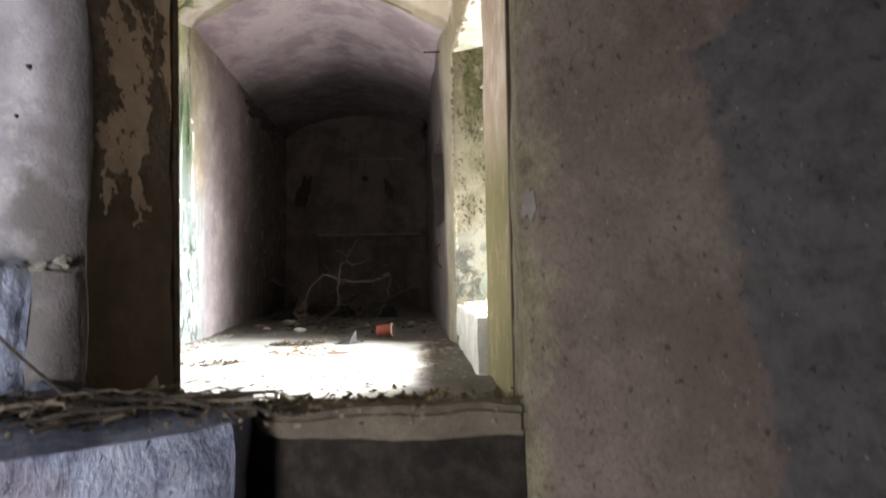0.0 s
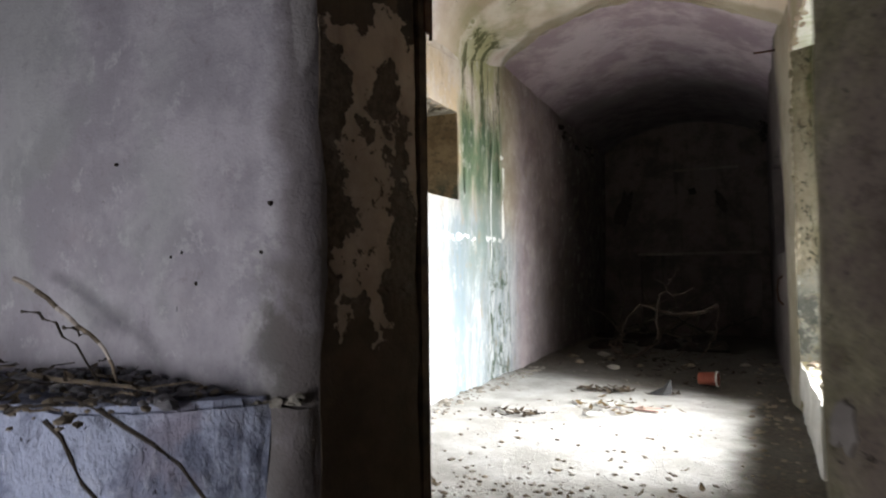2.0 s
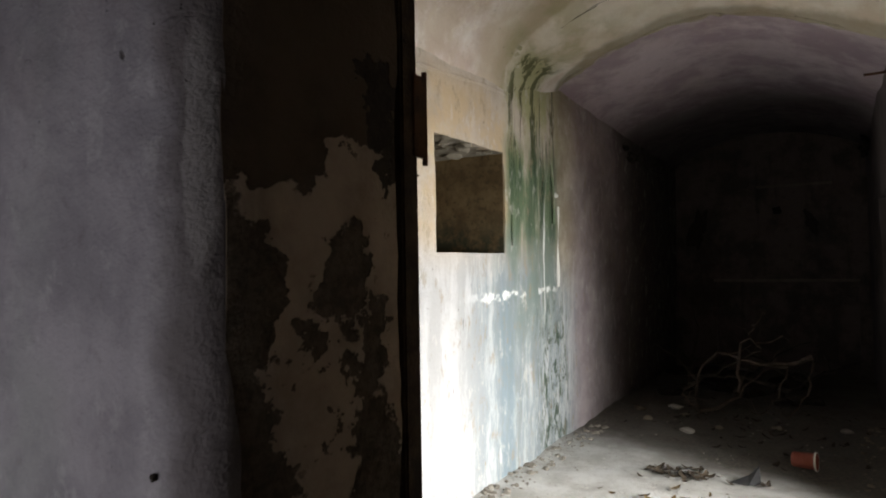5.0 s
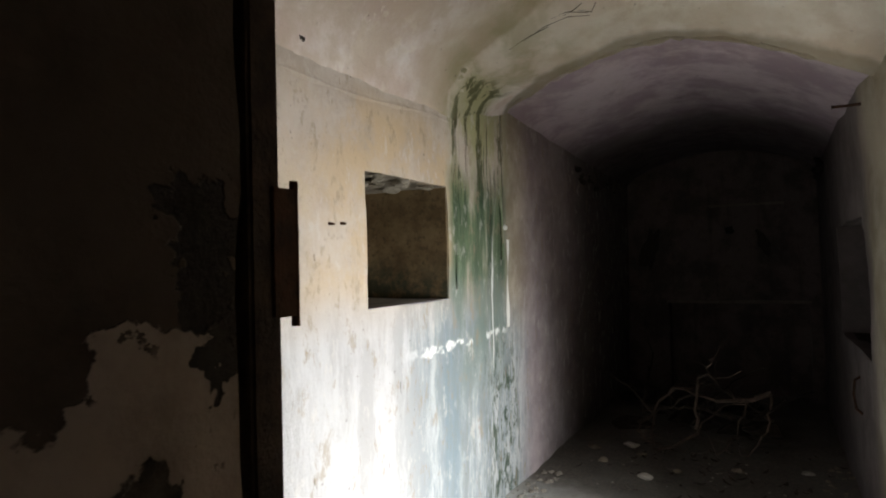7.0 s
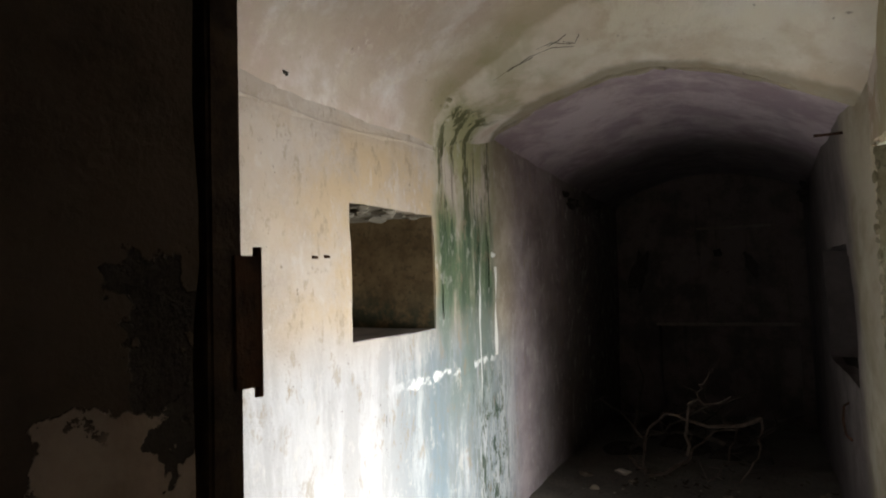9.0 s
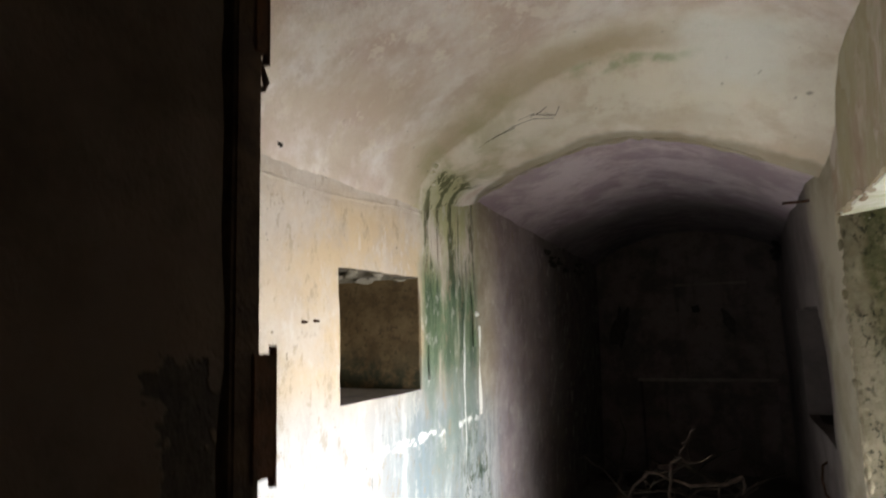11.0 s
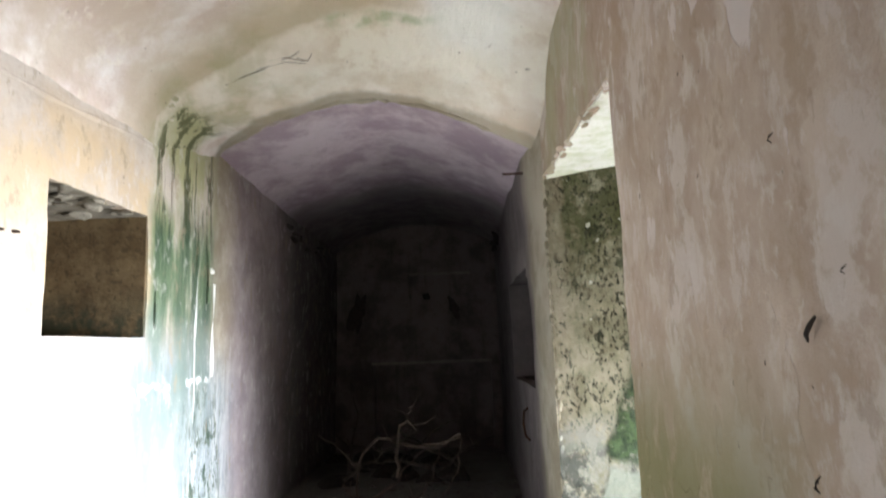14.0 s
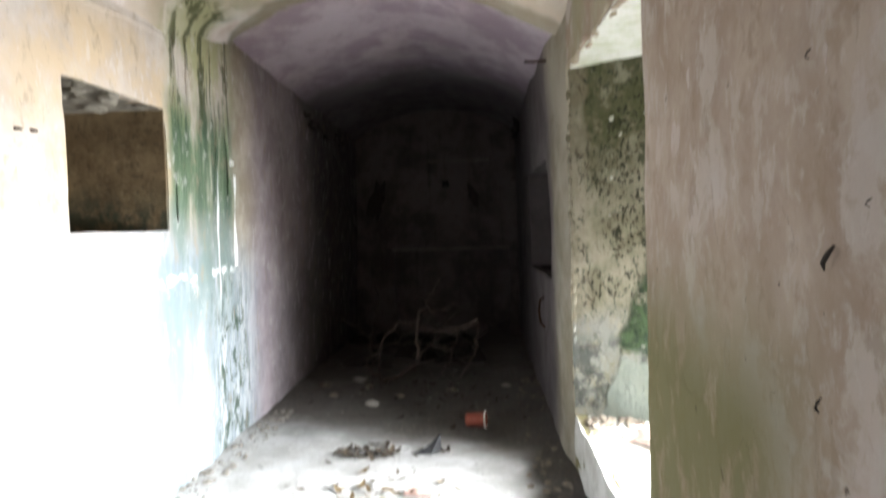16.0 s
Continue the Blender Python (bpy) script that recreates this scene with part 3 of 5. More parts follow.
M_THRESH = plaster("dusty_threshold", (0.165, 0.14, 0.105), (0.105, 0.09, 0.07), (0.05, 0.043, 0.036), 0.3, 0.8, 5.0)
M_SILLTOP = plaster("pale_sill", (0.72, 0.71, 0.68), (0.55, 0.54, 0.50), (0.32, 0.30, 0.25), 0.2, 0.6, 6.0)
M_DIMSHELF = plaster("dim_shelf_plaster", (0.19, 0.16, 0.135), (0.13, 0.11, 0.09), (0.06, 0.05, 0.04), 0.5, 0.7, 6.0)
M_CRUST = simple("pale_plaster_crust", (0.34, 0.33, 0.20), (0.62, 0.58, 0.47), 20.0)
M_CRUMB = simple("brown_crumb", (0.09, 0.07, 0.05), (0.26, 0.22, 0.17), 14.0)
M_DARKLEAF = simple("dark_dead_leaf", (0.035, 0.027, 0.020), (0.13, 0.10, 0.07), 20.0)
M_PINKBIT = simple("pinkish_brick", (0.40, 0.26, 0.22), (0.56, 0.42, 0.38), 18.0)
M_CHIPPALE = simple("pale_chip", (0.20, 0.18, 0.165), (0.30, 0.275, 0.255), 20.0)
M_CHIP = simple("beige_plaster_chip", (0.22, 0.18, 0.12), (0.32, 0.27, 0.19), 20.0)
M_NICHE = niche_plaster()
M_SILLBLUE = plaster("blue_grey_sill", (0.42, 0.43, 0.47), (0.30, 0.31, 0.35), (0.15, 0.15, 0.17), 0.2, 0.6, 8.0)
M_STONE = plaster("weathered_concrete", (0.40, 0.38, 0.34), (0.28, 0.26, 0.23), (0.14, 0.125, 0.105), 0.3, 0.7, 4.0)
M_OLDSTONE = plaster("olive_broken_stone", (0.25, 0.225, 0.18), (0.16, 0.14, 0.105), (0.07, 0.06, 0.04), 0.2, 0.8, 9.0)
M_WOOD = simple("dark_rotten_wood", (0.030, 0.020, 0.015), (0.085, 0.055, 0.036), 18.0)
M_RUST = simple("rusted_iron", (0.030, 0.018, 0.012), (0.10, 0.045, 0.022), 30.0, 0.8, 0.004, 0.3)
M_BRANCH = simple("grey_dead_branch", (0.062, 0.045, 0.036), (0.14, 0.105, 0.082), 25.0)
M_TWIG = simple("dry_twig", (0.10, 0.080, 0.060), (0.25, 0.205, 0.155), 25.0)
M_PALETWIG = simple("peeled_twig", (0.32, 0.28, 0.25), (0.52, 0.47, 0.43), 25.0)
M_DARKTWIG = simple("damp_twig", (0.028, 0.023, 0.019), (0.085, 0.070, 0.056), 25.0)
M_LEAF = simple("dead_leaf", (0.10, 0.07, 0.035), (0.26, 0.19, 0.10), 20.0)
M_RUBBLE = simple("rubble", (0.22, 0.20, 0.17), (0.48, 0.45, 0.40), 14.0)
M_GREYBIT = simple("grey_blue_rubble", (0.12, 0.12, 0.135), (0.42, 0.41, 0.44), 22.0)
M_RED = simple("faded_red_plastic", (0.24, 0.055, 0.036), (0.33, 0.10, 0.07), 8.0, 0.5, 0.001)
M_DARKPLASTIC = simple("black_plastic_scrap", (0.02, 0.02, 0.022), (0.06, 0.06, 0.06), 8.0, 0.5, 0.001)
# One near-black colour for dark mortar, earth and the shaded threshold base.
M_DARK_AND_SHADE = simple("dark_mortar_and_shade", (0.014, 0.011, 0.009), (0.040, 0.032, 0.025), 25.0)
M_WHITE = simple("lime_crust", (0.62, 0.63, 0.60), (0.80, 0.80, 0.77), 20.0)
M_GRASS = simple("outside_ground", (0.05, 0.07, 0.03), (0.16, 0.15, 0.09), 1.5)


# ---- mesh helpers ----
def part(name, bm, material, parent=None, label=""):
    """Links a bmesh as one mesh object, under a thing where one is given."""
    me = bpy.data.meshes.new(name)
    bm.to_mesh(me)
    bm.free()
    me.materials.append(material)
    ob = new(name, me)
    if parent is not None:
        ob.parent = parent
    if label:
        ob["label"] = label
    return ob


def structure(ob, label, category):
    return tagged(ob, label, category, kind="structure")


def smooth(ob, angle=35):
    for p in ob.data.polygons:
        p.use_smooth = True
    ob.data.set_sharp_from_angle(angle=radians(angle))
    return ob


def rough(p, amount, scale=3.0):
    """A point shifted by a hand-made unevenness."""
    v = noise.noise_vector(Vector(p) * scale) * amount + noise.noise_vector(Vector(p) * scale * 4.1) * amount * 0.35
    return Vector(p) + v


def sheet(rows, back, amount=0.008, scale=3.0, hole=None):
    """A thick slab from a grid of points: the front is uneven, the back lies off it by the vector back.
    hole(i, j) tells which cells are left open."""
    bm = bmesh.new()
    nr, nc = len(rows), len(rows[0])
    front = [[bm.verts.new(rough(p, amount, scale)) for p in row] for row in rows]
    rear = [[bm.verts.new(Vector(p) + Vector(back)) for p in row] for row in rows]
    open_cell = hole or (lambda i, j: False)

    def solid(i, j):
        return 0 <= i < nr - 1 and 0 <= j < nc - 1 and not open_cell(i, j)

    for i in range(nr - 1):
        for j in range(nc - 1):
            if not solid(i, j):
                continue
            a, b, c, d = (i, j), (i, j + 1), (i + 1, j + 1), (i + 1, j)
            bm.faces.new([front[p][q] for p, q in (a, b, c, d)])
            bm.faces.new([rear[p][q] for p, q in (d, c, b, a)])
            for (p, q), (r, s), (k, l) in ((a, b, (i - 1, j)), (b, c, (i, j + 1)), (c, d, (i + 1, j)), (d, a, (i, j - 1))):
                if not solid(k, l):
                    bm.faces.new([front[r][s], front[p][q], rear[p][q], rear[r][s]])
    bm.normal_update()
    return bm


def spread(a, b, step):
    """Even stops from a to b, at most step apart."""
    n = max(1, int(math.ceil(abs(b - a) / step)))
    return [a + (b - a) * i / n for i in range(n + 1)]


def stops(marks, step):
    out = [marks[0]]
    for a, b in zip(marks, marks[1:]):
        out += spread(a, b, step)[1:]
    return out


def along(points, u):
    """The point at the share u of a polyline."""
    pts = [Vector(p) for p in points]
    lens = [(b - a).length for a, b in zip(pts, pts[1:])]
    d = u * sum(lens)
    for a, b, l in zip(pts, pts[1:], lens):
        if d <= l:
            return a.lerp(b, d / l)
        d -= l
    return pts[-1]


def wall_sheet(plan, z0, z1, back, step=0.07, amount=0.008, scale=3.0, lean=0.0, hole=None):
    """A wall along a plan line (x, y points), from z0 to z1."""
    length = sum((Vector(b) - Vector(a)).length for a, b in zip(plan, plan[1:]))
    us = spread(0, 1, step / length)
    rows = []
    for z in spread(z0, z1, step):
        rows.append([(along(plan, u).x, along(plan, u).y, z) for u in us])
    return sheet(rows, back, amount, scale, hole)


def block(x0, x1, y0, y1, z0, z1, bevel=0.01, cuts=0, amount=0.0):
    """A box with worn edges."""
    bm = bmesh.new()
    bmesh.ops.create_cube(bm, size=1.0, matrix=Matrix.Translation(((x0 + x1) / 2, (y0 + y1) / 2, (z0 + z1) / 2)) @ Matrix.Diagonal((x1 - x0, y1 - y0, z1 - z0, 1)))
    if bevel:
        bmesh.ops.bevel(bm, geom=bm.edges[:], offset=bevel, segments=2, affect="EDGES")
    if cuts:
        bmesh.ops.subdivide_edges(bm, edges=[e for e in bm.edges if e.calc_length() > 0.06], cuts=cuts, use_grid_fill=True)
    if amount:
        for v in bm.verts:
            v.co = rough(v.co, amount, 6.0)
    return bm


def tube(points, radii, sides=6, bm=None):
    """A bent round stick."""
    bm = bm or bmesh.new()
    rings = []
    pts = [Vector(p) for p in points]
    for i, p in enumerate(pts):
        d = (pts[min(i + 1, len(pts) - 1)] - pts[max(i - 1, 0)]).normalized()
        u = d.orthogonal().normalized()
        v = d.cross(u)
        rings.append([bm.verts.new(p + (u * math.cos(a) + v * math.sin(a)) * radii[i]) for a in (2 * math.pi * k / sides for k in range(sides))])
    for r, s in zip(rings, rings[1:]):
        k0 = min(range(sides), key=lambda k: (s[k].co - r[0].co).length)
        for k in range(sides):
            bm.faces.new([r[k], r[(k + 1) % sides], s[(k + 1 + k0) % sides], s[(k + k0) % sides]])
    bm.faces.new(rings[0][::-1])
    bm.faces.new(rings[-1])
    return bm


def prism(outline, z0, z1, bevel=0.0, cuts=0, amount=0.0):
    """A solid over a plan outline."""
    bm = bmesh.new()
    low = [bm.verts.new((x, y, z0)) for x, y in outline]
    top = [bm.verts.new((x, y, z1)) for x, y in outline]
    bm.faces.new(low[::-1])
    bm.faces.new(top)
    for i in range(len(outline)):
        j = (i + 1) % len(outline)
        bm.faces.new([low[i], low[j], top[j], top[i]])
    bmesh.ops.recalc_face_normals(bm, faces=bm.faces[:])
    if bevel:
        bmesh.ops.bevel(bm, geom=[e for e in bm.edges if e.calc_length() > 0.02], offset=bevel, segments=2, affect="EDGES")
    if cuts:
        bmesh.ops.triangulate(bm, faces=bm.faces[:])
        for _ in range(cuts):
            bmesh.ops.subdivide_edges(bm, edges=[e for e in bm.edges if e.calc_length() > 0.05], cuts=1, use_grid_fill=False)
            bmesh.ops.triangulate(bm, faces=bm.faces[:])
        for v in bm.verts:
            v.co = rough(v.co, amount, 7.0)
    return bm


# ---- the room and the tunnel ----
SILL = 0.29          # top of the threshold
GROUND = -0.5        # ground before the door
ROOM_VAULT = [(-1.03, 2.20), (-0.957, 2.25), (-0.93, 2.40), (-0.86, 2.53), (-0.67, 2.68), (-0.41, 2.82), (-0.11, 2.92), (0.19, 2.96), (0.48, 2.95), (0.78, 2.87), (1.09, 2.68), (1.25, 2.50)]
CREASE_ARCH = [(-1.03, 2.20), (-0.957, 2.25), (-0.92, 2.38), (-0.83, 2.49), (-0.62, 2.585), (-0.40, 2.65), (-0.11, 2.715), (0.19, 2.74), (0.48, 2.71), (0.74, 2.62), (1.00, 2.47), (1.20, 2.36)]
MOUTH_ARCH = [(-1.03, 2.38), (-0.957, 2.45), (-0.93, 2.485), (-0.86, 2.505), (-0.66, 2.505), (-0.38, 2.555), (-0.10, 2.62), (0.13, 2.63), (0.38, 2.575), (0.64, 2.475), (0.88, 2.35), (1.10, 2.24)]
END_ARCH = [(-1.03, 2.20), (-0.98, 2.27), (-0.93, 2.36), (-0.86, 2.42), (-0.62, 2.53), (-0.36, 2.60), (-0.10, 2.635), (0.13, 2.635), (0.38, 2.60), (0.62, 2.54), (0.84, 2.44), (1.05, 2.24)]


def mouth_skew(x):
    """The tunnel mouth lies deeper towards its west jamb."""
    return 0.34 * max(0.0, min(1.15, (-0.45 - x) / 0.45)) ** 1.2


def ceiling_loft(profiles, lift=0.35, step=0.09):
    """A thick vault through cross-sections (y, profile)."""
    us = spread(0, 1, 1 / 34)
    ys = stops([p[0] for p in profiles], step)
    rows = []
    for y in ys:
        k = max(i for i in range(len(profiles)) if profiles[i][0] <= y + 1e-6)
        k = min(k, len(profiles) - 2)
        (ya, pa), (yb, pb) = profiles[k], profiles[k + 1]
        f = (y - ya) / (yb - ya)
        row = []
        for u in us:
            a = along([(x, 0, z) for x, z in pa], u)
            b = along([(x, 0, z) for x, z in pb], u)
            p = a.lerp(b, f)
            near = max(0.0, min(1.0, (y - 3.12) / 0.33)) * max(0.0, min(1.0, 1 - (y - 3.56) / 1.8))
            row.append((p.x, y + mouth_skew(p.x) * near, p.z))
        rows.append(row)
    return sheet([r[::-1] for r in rows], (0, 0, lift), 0.010, 2.6)


def raised(profile, dz):
    return [(x, z + dz * (1 - abs(x) * 0.6)) for x, z in profile]


COVE = [(x, z * 0.45 + c * 0.55) for (x, z), (_, c) in zip(ROOM_VAULT, CREASE_ARCH)]
COVE_HIGH = [(x, z * 0.85 + c * 0.15) for (x, z), (_, c) in zip(ROOM_VAULT, CREASE_ARCH)]
ceiling_room = smooth(part("ceiling", ceiling_loft([(0.50, ROOM_VAULT), (2.72, ROOM_VAULT), (2.92, COVE_HIGH), (3.04, COVE), (3.10, CREASE_ARCH), (3.47, MOUTH_ARCH)]), M_VAULT), 60)
structure(ceiling_room, "pinkish white plaster vault with green damp stains", "ceiling")
ceiling_tunnel = smooth(part("ceiling_tunnel", ceiling_loft([(3.45, raised(MOUTH_ARCH, 0.035)), (3.56, raised(MOUTH_ARCH, 0.045)), (7.5, END_ARCH)]), M_VAULT), 60)
structure(ceiling_tunnel, "dim mauve-grey plastered barrel vault of the tunnel", "ceiling")

# left wall with its square niche
NY0, NY1, NZ0, NZ1, ND = 2.265, 3.01, 1.305, 1.904, 0.60
lys = stops([0.30, NY0, NY1, 7.46], 0.06)
lzs = stops([0.0 - 0.05, NZ0, NZ1, 2.62], 0.06)


def left_x(y, z):
    base = -0.955 - 0.035 * max(0.0, min(1.0, (y - 3.3) / 0.5)) * max(0.0, 1 - z / 2.2)
    bulge = 0.012 * math.exp(-((y - 3.40) / 0.10) ** 2)
    return base - 0.012 * max(0.0, 1 - z) + bulge


def in_niche(i, j):
    y = (lys[j] + lys[j + 1]) / 2
    z = (lzs[i] + lzs[i + 1]) / 2
    return NY0 < y < NY1 and NZ0 < z < NZ1


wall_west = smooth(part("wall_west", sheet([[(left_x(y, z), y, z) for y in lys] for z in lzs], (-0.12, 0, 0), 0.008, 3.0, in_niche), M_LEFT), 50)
structure(wall_west, "limewashed wall with green moss runs and a square niche", "wall")
niche_rows = [[(-0.955 - ND, y, z) for y in spread(NY0 - 0.12, NY1 + 0.12, 0.06)] for z in spread(NZ0 - 0.12, NZ1 + 0.12, 0.06)]
niche_back = smooth(part("niche_back", sheet(niche_rows, (-0.1, 0, 0), 0.010, 5.0), M_NICHE, wall_west), 50)
for nm, b in (("niche_sill", (-0.96 - ND, -0.965, NY0 - 0.1, NY1 + 0.1, NZ0 - 0.1, NZ0 + 0.003)), ("niche_head", (-0.96 - ND, -0.965, NY0 - 0.1, NY1 + 0.1, NZ1 - 0.003, NZ1 + 0.1)),
              ("niche_side", (-0.96 - ND, -0.965, NY1 - 0.003, NY1 + 0.1, NZ0 + 0.004, NZ1 - 0.004)), ("niche_side", (-0.96 - ND, -0.965, NY0 - 0.1, NY0 + 0.003, NZ0 + 0.004, NZ1 - 0.004))):
    part(nm, block(*b, 0.0, 3, 0.006), M_NICHE if "side" in nm else (M_SILLBLUE if nm == "niche_sill" else M_OLDSTONE), wall_west)

# right wall: beside the door, round the deep window, and on down the tunnel
WY0, WY1, WZ0, WZ1 = 2.0, 3.31, SILL, 2.085


def right_x(y):
    return np.interp(y, (0.6, 1.1, 2.0, 3.31, 3.5, 4.6, 5.6, 7.5), (1.16, 1.125, 1.10, 1.03, 1.0, 0.985, 0.95, 0.93))


rys = stops([0.45, WY0, WY1], 0.065)
rzs = stops([-0.05, WZ0, WZ1, 2.75], 0.065)
wall_east = smooth(part("wall_east", sheet([[(float(right_x(y)), y, z) for y in rys] for z in rzs][::-1], (0.06, 0, 0), 0.008, 3.0,
                   lambda i, j: rys[j] >= WY0 - 1e-6 and WZ0 - 1e-6 <= rzs[::-1][i + 1] and rzs[::-1][i] <= WZ1 + 1e-6), M_ROOM), 50)
structure(wall_east, "pinkish brown flaking plaster wall beside the window", "wall")

# right tunnel wall with its low niche
TY0, TY1, TZ0, TZ1 = 3.98, 5.40, 0.93, 1.69
tys = stops([3.312, 3.5, TY0, TY1, 7.46], 0.07)
tzs = stops([-0.05, TZ0, TZ1, 2.5], 0.07)
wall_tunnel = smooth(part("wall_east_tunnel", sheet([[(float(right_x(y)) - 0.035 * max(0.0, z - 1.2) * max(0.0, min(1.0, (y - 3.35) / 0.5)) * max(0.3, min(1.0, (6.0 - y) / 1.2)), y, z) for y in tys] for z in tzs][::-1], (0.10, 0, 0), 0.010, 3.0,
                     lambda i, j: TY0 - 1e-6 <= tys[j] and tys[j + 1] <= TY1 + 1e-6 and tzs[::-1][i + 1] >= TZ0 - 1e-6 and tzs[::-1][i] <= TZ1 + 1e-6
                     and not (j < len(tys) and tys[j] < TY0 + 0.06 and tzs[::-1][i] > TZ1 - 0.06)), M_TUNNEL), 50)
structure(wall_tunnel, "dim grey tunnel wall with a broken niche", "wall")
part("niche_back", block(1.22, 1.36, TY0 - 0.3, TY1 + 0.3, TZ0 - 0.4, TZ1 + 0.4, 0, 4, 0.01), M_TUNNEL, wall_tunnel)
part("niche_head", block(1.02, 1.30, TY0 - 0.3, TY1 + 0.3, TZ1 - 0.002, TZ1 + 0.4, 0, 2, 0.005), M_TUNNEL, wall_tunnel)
part("niche_sill", block(1.02, 1.30, TY0 - 0.3, TY1 + 0.3, TZ0 - 0.4, TZ0 + 0.002, 0, 2, 0.005), M_DARK_AND_SHADE, wall_tunnel)
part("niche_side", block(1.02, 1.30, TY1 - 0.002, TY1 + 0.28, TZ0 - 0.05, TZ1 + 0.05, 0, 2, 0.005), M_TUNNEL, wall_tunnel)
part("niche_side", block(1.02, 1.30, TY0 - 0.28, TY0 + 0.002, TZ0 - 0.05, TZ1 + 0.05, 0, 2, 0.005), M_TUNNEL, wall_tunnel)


# window recess: splayed sides, flat head, broad sill, small outer opening
OX = 1.78
OY0, OY1, OZ0, OZ1 = 2.20, 2.98, SILL + 0.02, 1.30
window = tagged(new("window_1"), "deep splayed window recess with a mossy side", "window", kind="structure")
smooth(part("recess_side", wall_sheet([(1.034, WY1), (OX, OY1)][::-1], WZ0 - 0.05, WZ1 + 0.05, (0.02, 0.25, 0), 0.06, 0.010, 5.0), M_LICHEN, window, "yellow-green lichen on plaster"), 50)
smooth(part("recess_side", wall_sheet([(1.112, WY0 - 0.004), (OX, OY0)], WZ0 - 0.05, WZ1 + 0.05, (0.02, -0.25, 0), 0.08, 0.008, 5.0), M_ROOM, window), 50)
head_rows = [[(x, y, WZ1 - 0.014 + 0.03 * (x - 1.0)) for x in spread(float(right_x(y)) + 0.010, OX + 0.05, 0.08)] for y in spread(WY0 - 0.15, WY1 + 0.15, 0.08)]
smooth(part("recess_head", sheet(head_rows, (0, 0, 0.25), 0.010, 5.0), M_SOFFIT, window), 50)
part("window_sill", prism([(1.05, WY0 + 0.004), (OX + 0.4, OY0 - 0.2), (OX + 0.4, OY1 + 0.2), (1.034, WY1)], -0.04, SILL, 0.0, 4, 0.012), M_SILLTOP, window, "broken pale sill with crumbs")
part("outer_wall", sheet([[(OX, y, z) for y in stops([1.7, OY0, OY1, 3.5], 0.15)] for z in stops([-0.05, OZ0, OZ1, 2.4], 0.15)][::-1], (0.35, 0, 0), 0.01, 3.0,
     lambda i, j: OY0 - 1e-6 <= stops([1.7, OY0, OY1, 3.5], 0.15)[j] and stops([1.7, OY0, OY1, 3.5], 0.15)[j + 1] <= OY1 + 1e-6
     and stops([-0.05, OZ0, OZ1, 2.4], 0.15)[::-1][i + 1] >= OZ0 - 1e-6 and stops([-0.05, OZ0, OZ1, 2.4], 0.15)[::-1][i] <= OZ1 + 1e-6), M_STONE, window)

# end wall with a fireplace-like recess and a thin shelf
FY = 7.45
fxs = stops([-1.0, -0.54, 0.82, 1.05], 0.1)
fzs = stops([-0.05, 1.0, 2.85], 0.1)
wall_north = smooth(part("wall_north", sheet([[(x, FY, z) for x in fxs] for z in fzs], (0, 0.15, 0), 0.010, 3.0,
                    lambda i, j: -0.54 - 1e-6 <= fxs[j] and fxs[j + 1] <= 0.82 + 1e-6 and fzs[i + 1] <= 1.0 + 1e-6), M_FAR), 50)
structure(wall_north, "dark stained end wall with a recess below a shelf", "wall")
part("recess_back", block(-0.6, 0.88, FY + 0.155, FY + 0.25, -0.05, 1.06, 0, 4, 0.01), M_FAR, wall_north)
part("shelf", block(-0.56, 0.84, FY - 0.05, FY + 0.05, 1.0, 1.03, 0.006, 2, 0.004), M_DIMSHELF, wall_north, "thin pale shelf edge")
part("ledge", block(-0.1, 0.62, FY - 0.03, FY + 0.05, 2.03, 2.055, 0.004, 2, 0.004), M_DIMSHELF, wall_north)

# floors
def ground_height(x, y):
    p = Vector((x, y, 0))
    h = noise.noise(p * 1.7) * 0.012 + noise.noise(p * 7.0) * 0.006
    h += 0.05 * max(0.0, abs(x) - 0.75) * (0.6 + noise.noise(p * 5))
    h += 0.03 * max(0.0, min(1.0, (y - 4.6) / 0.8)) * (0.7 + noise.noise(p * 4))
    return h


floor_rows = [[(x, y, ground_height(x, y)) for x in spread(-1.06, 1.12, 0.05)] for y in spread(0.52, 7.9, 0.06)]
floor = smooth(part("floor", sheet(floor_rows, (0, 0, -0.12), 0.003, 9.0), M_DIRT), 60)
structure(floor, "dusty earth floor strewn with crumbs and leaves", "floor")

# ---- the doorway ----
# left reveal and grey wall before it
reveal_l = smooth(part("wall_doorway_west", wall_sheet([(0.050, 0.218), (0.062, 0.25), (0.07, 0.29), (0.103, 0.43), (0.112, 0.52)], SILL - 0.1, 2.40, (-0.16, 0.08, 0), 0.035, 0.007, 6.0), M_PEEL), 60)
structure(reveal_l, "peeling brown and cream plaster of the door reveal", "wall")
wall_front = smooth(part("wall_south", wall_sheet([(-1.6, 0.19), (-0.4, 0.172), (-0.12, 0.168), (-0.05, 0.171), (-0.01, 0.177), (0.020, 0.187), (0.040, 0.200), (0.050, 0.218)], GROUND, 2.75, (0, 0.14, 0), 0.05, 0.009, 4.0), M_OUTER), 60)
structure(wall_front, "grey-violet limewashed wall beside the doorway", "wall")
fill_l = part("wall_core_west", block(-1.0, -0.06, 0.32, 0.60, -0.05, 2.75, 0.0), M_LEFT)
structure(fill_l, "plastered wall behind the doorway", "wall")
lintel = part("lintel", block(-0.2, 1.35, 0.02, 0.60, 2.38, 2.9, 0.01, 3, 0.006), M_SPLAY)
structure(lintel, "brown rendered lintel over the doorway", "lintel")

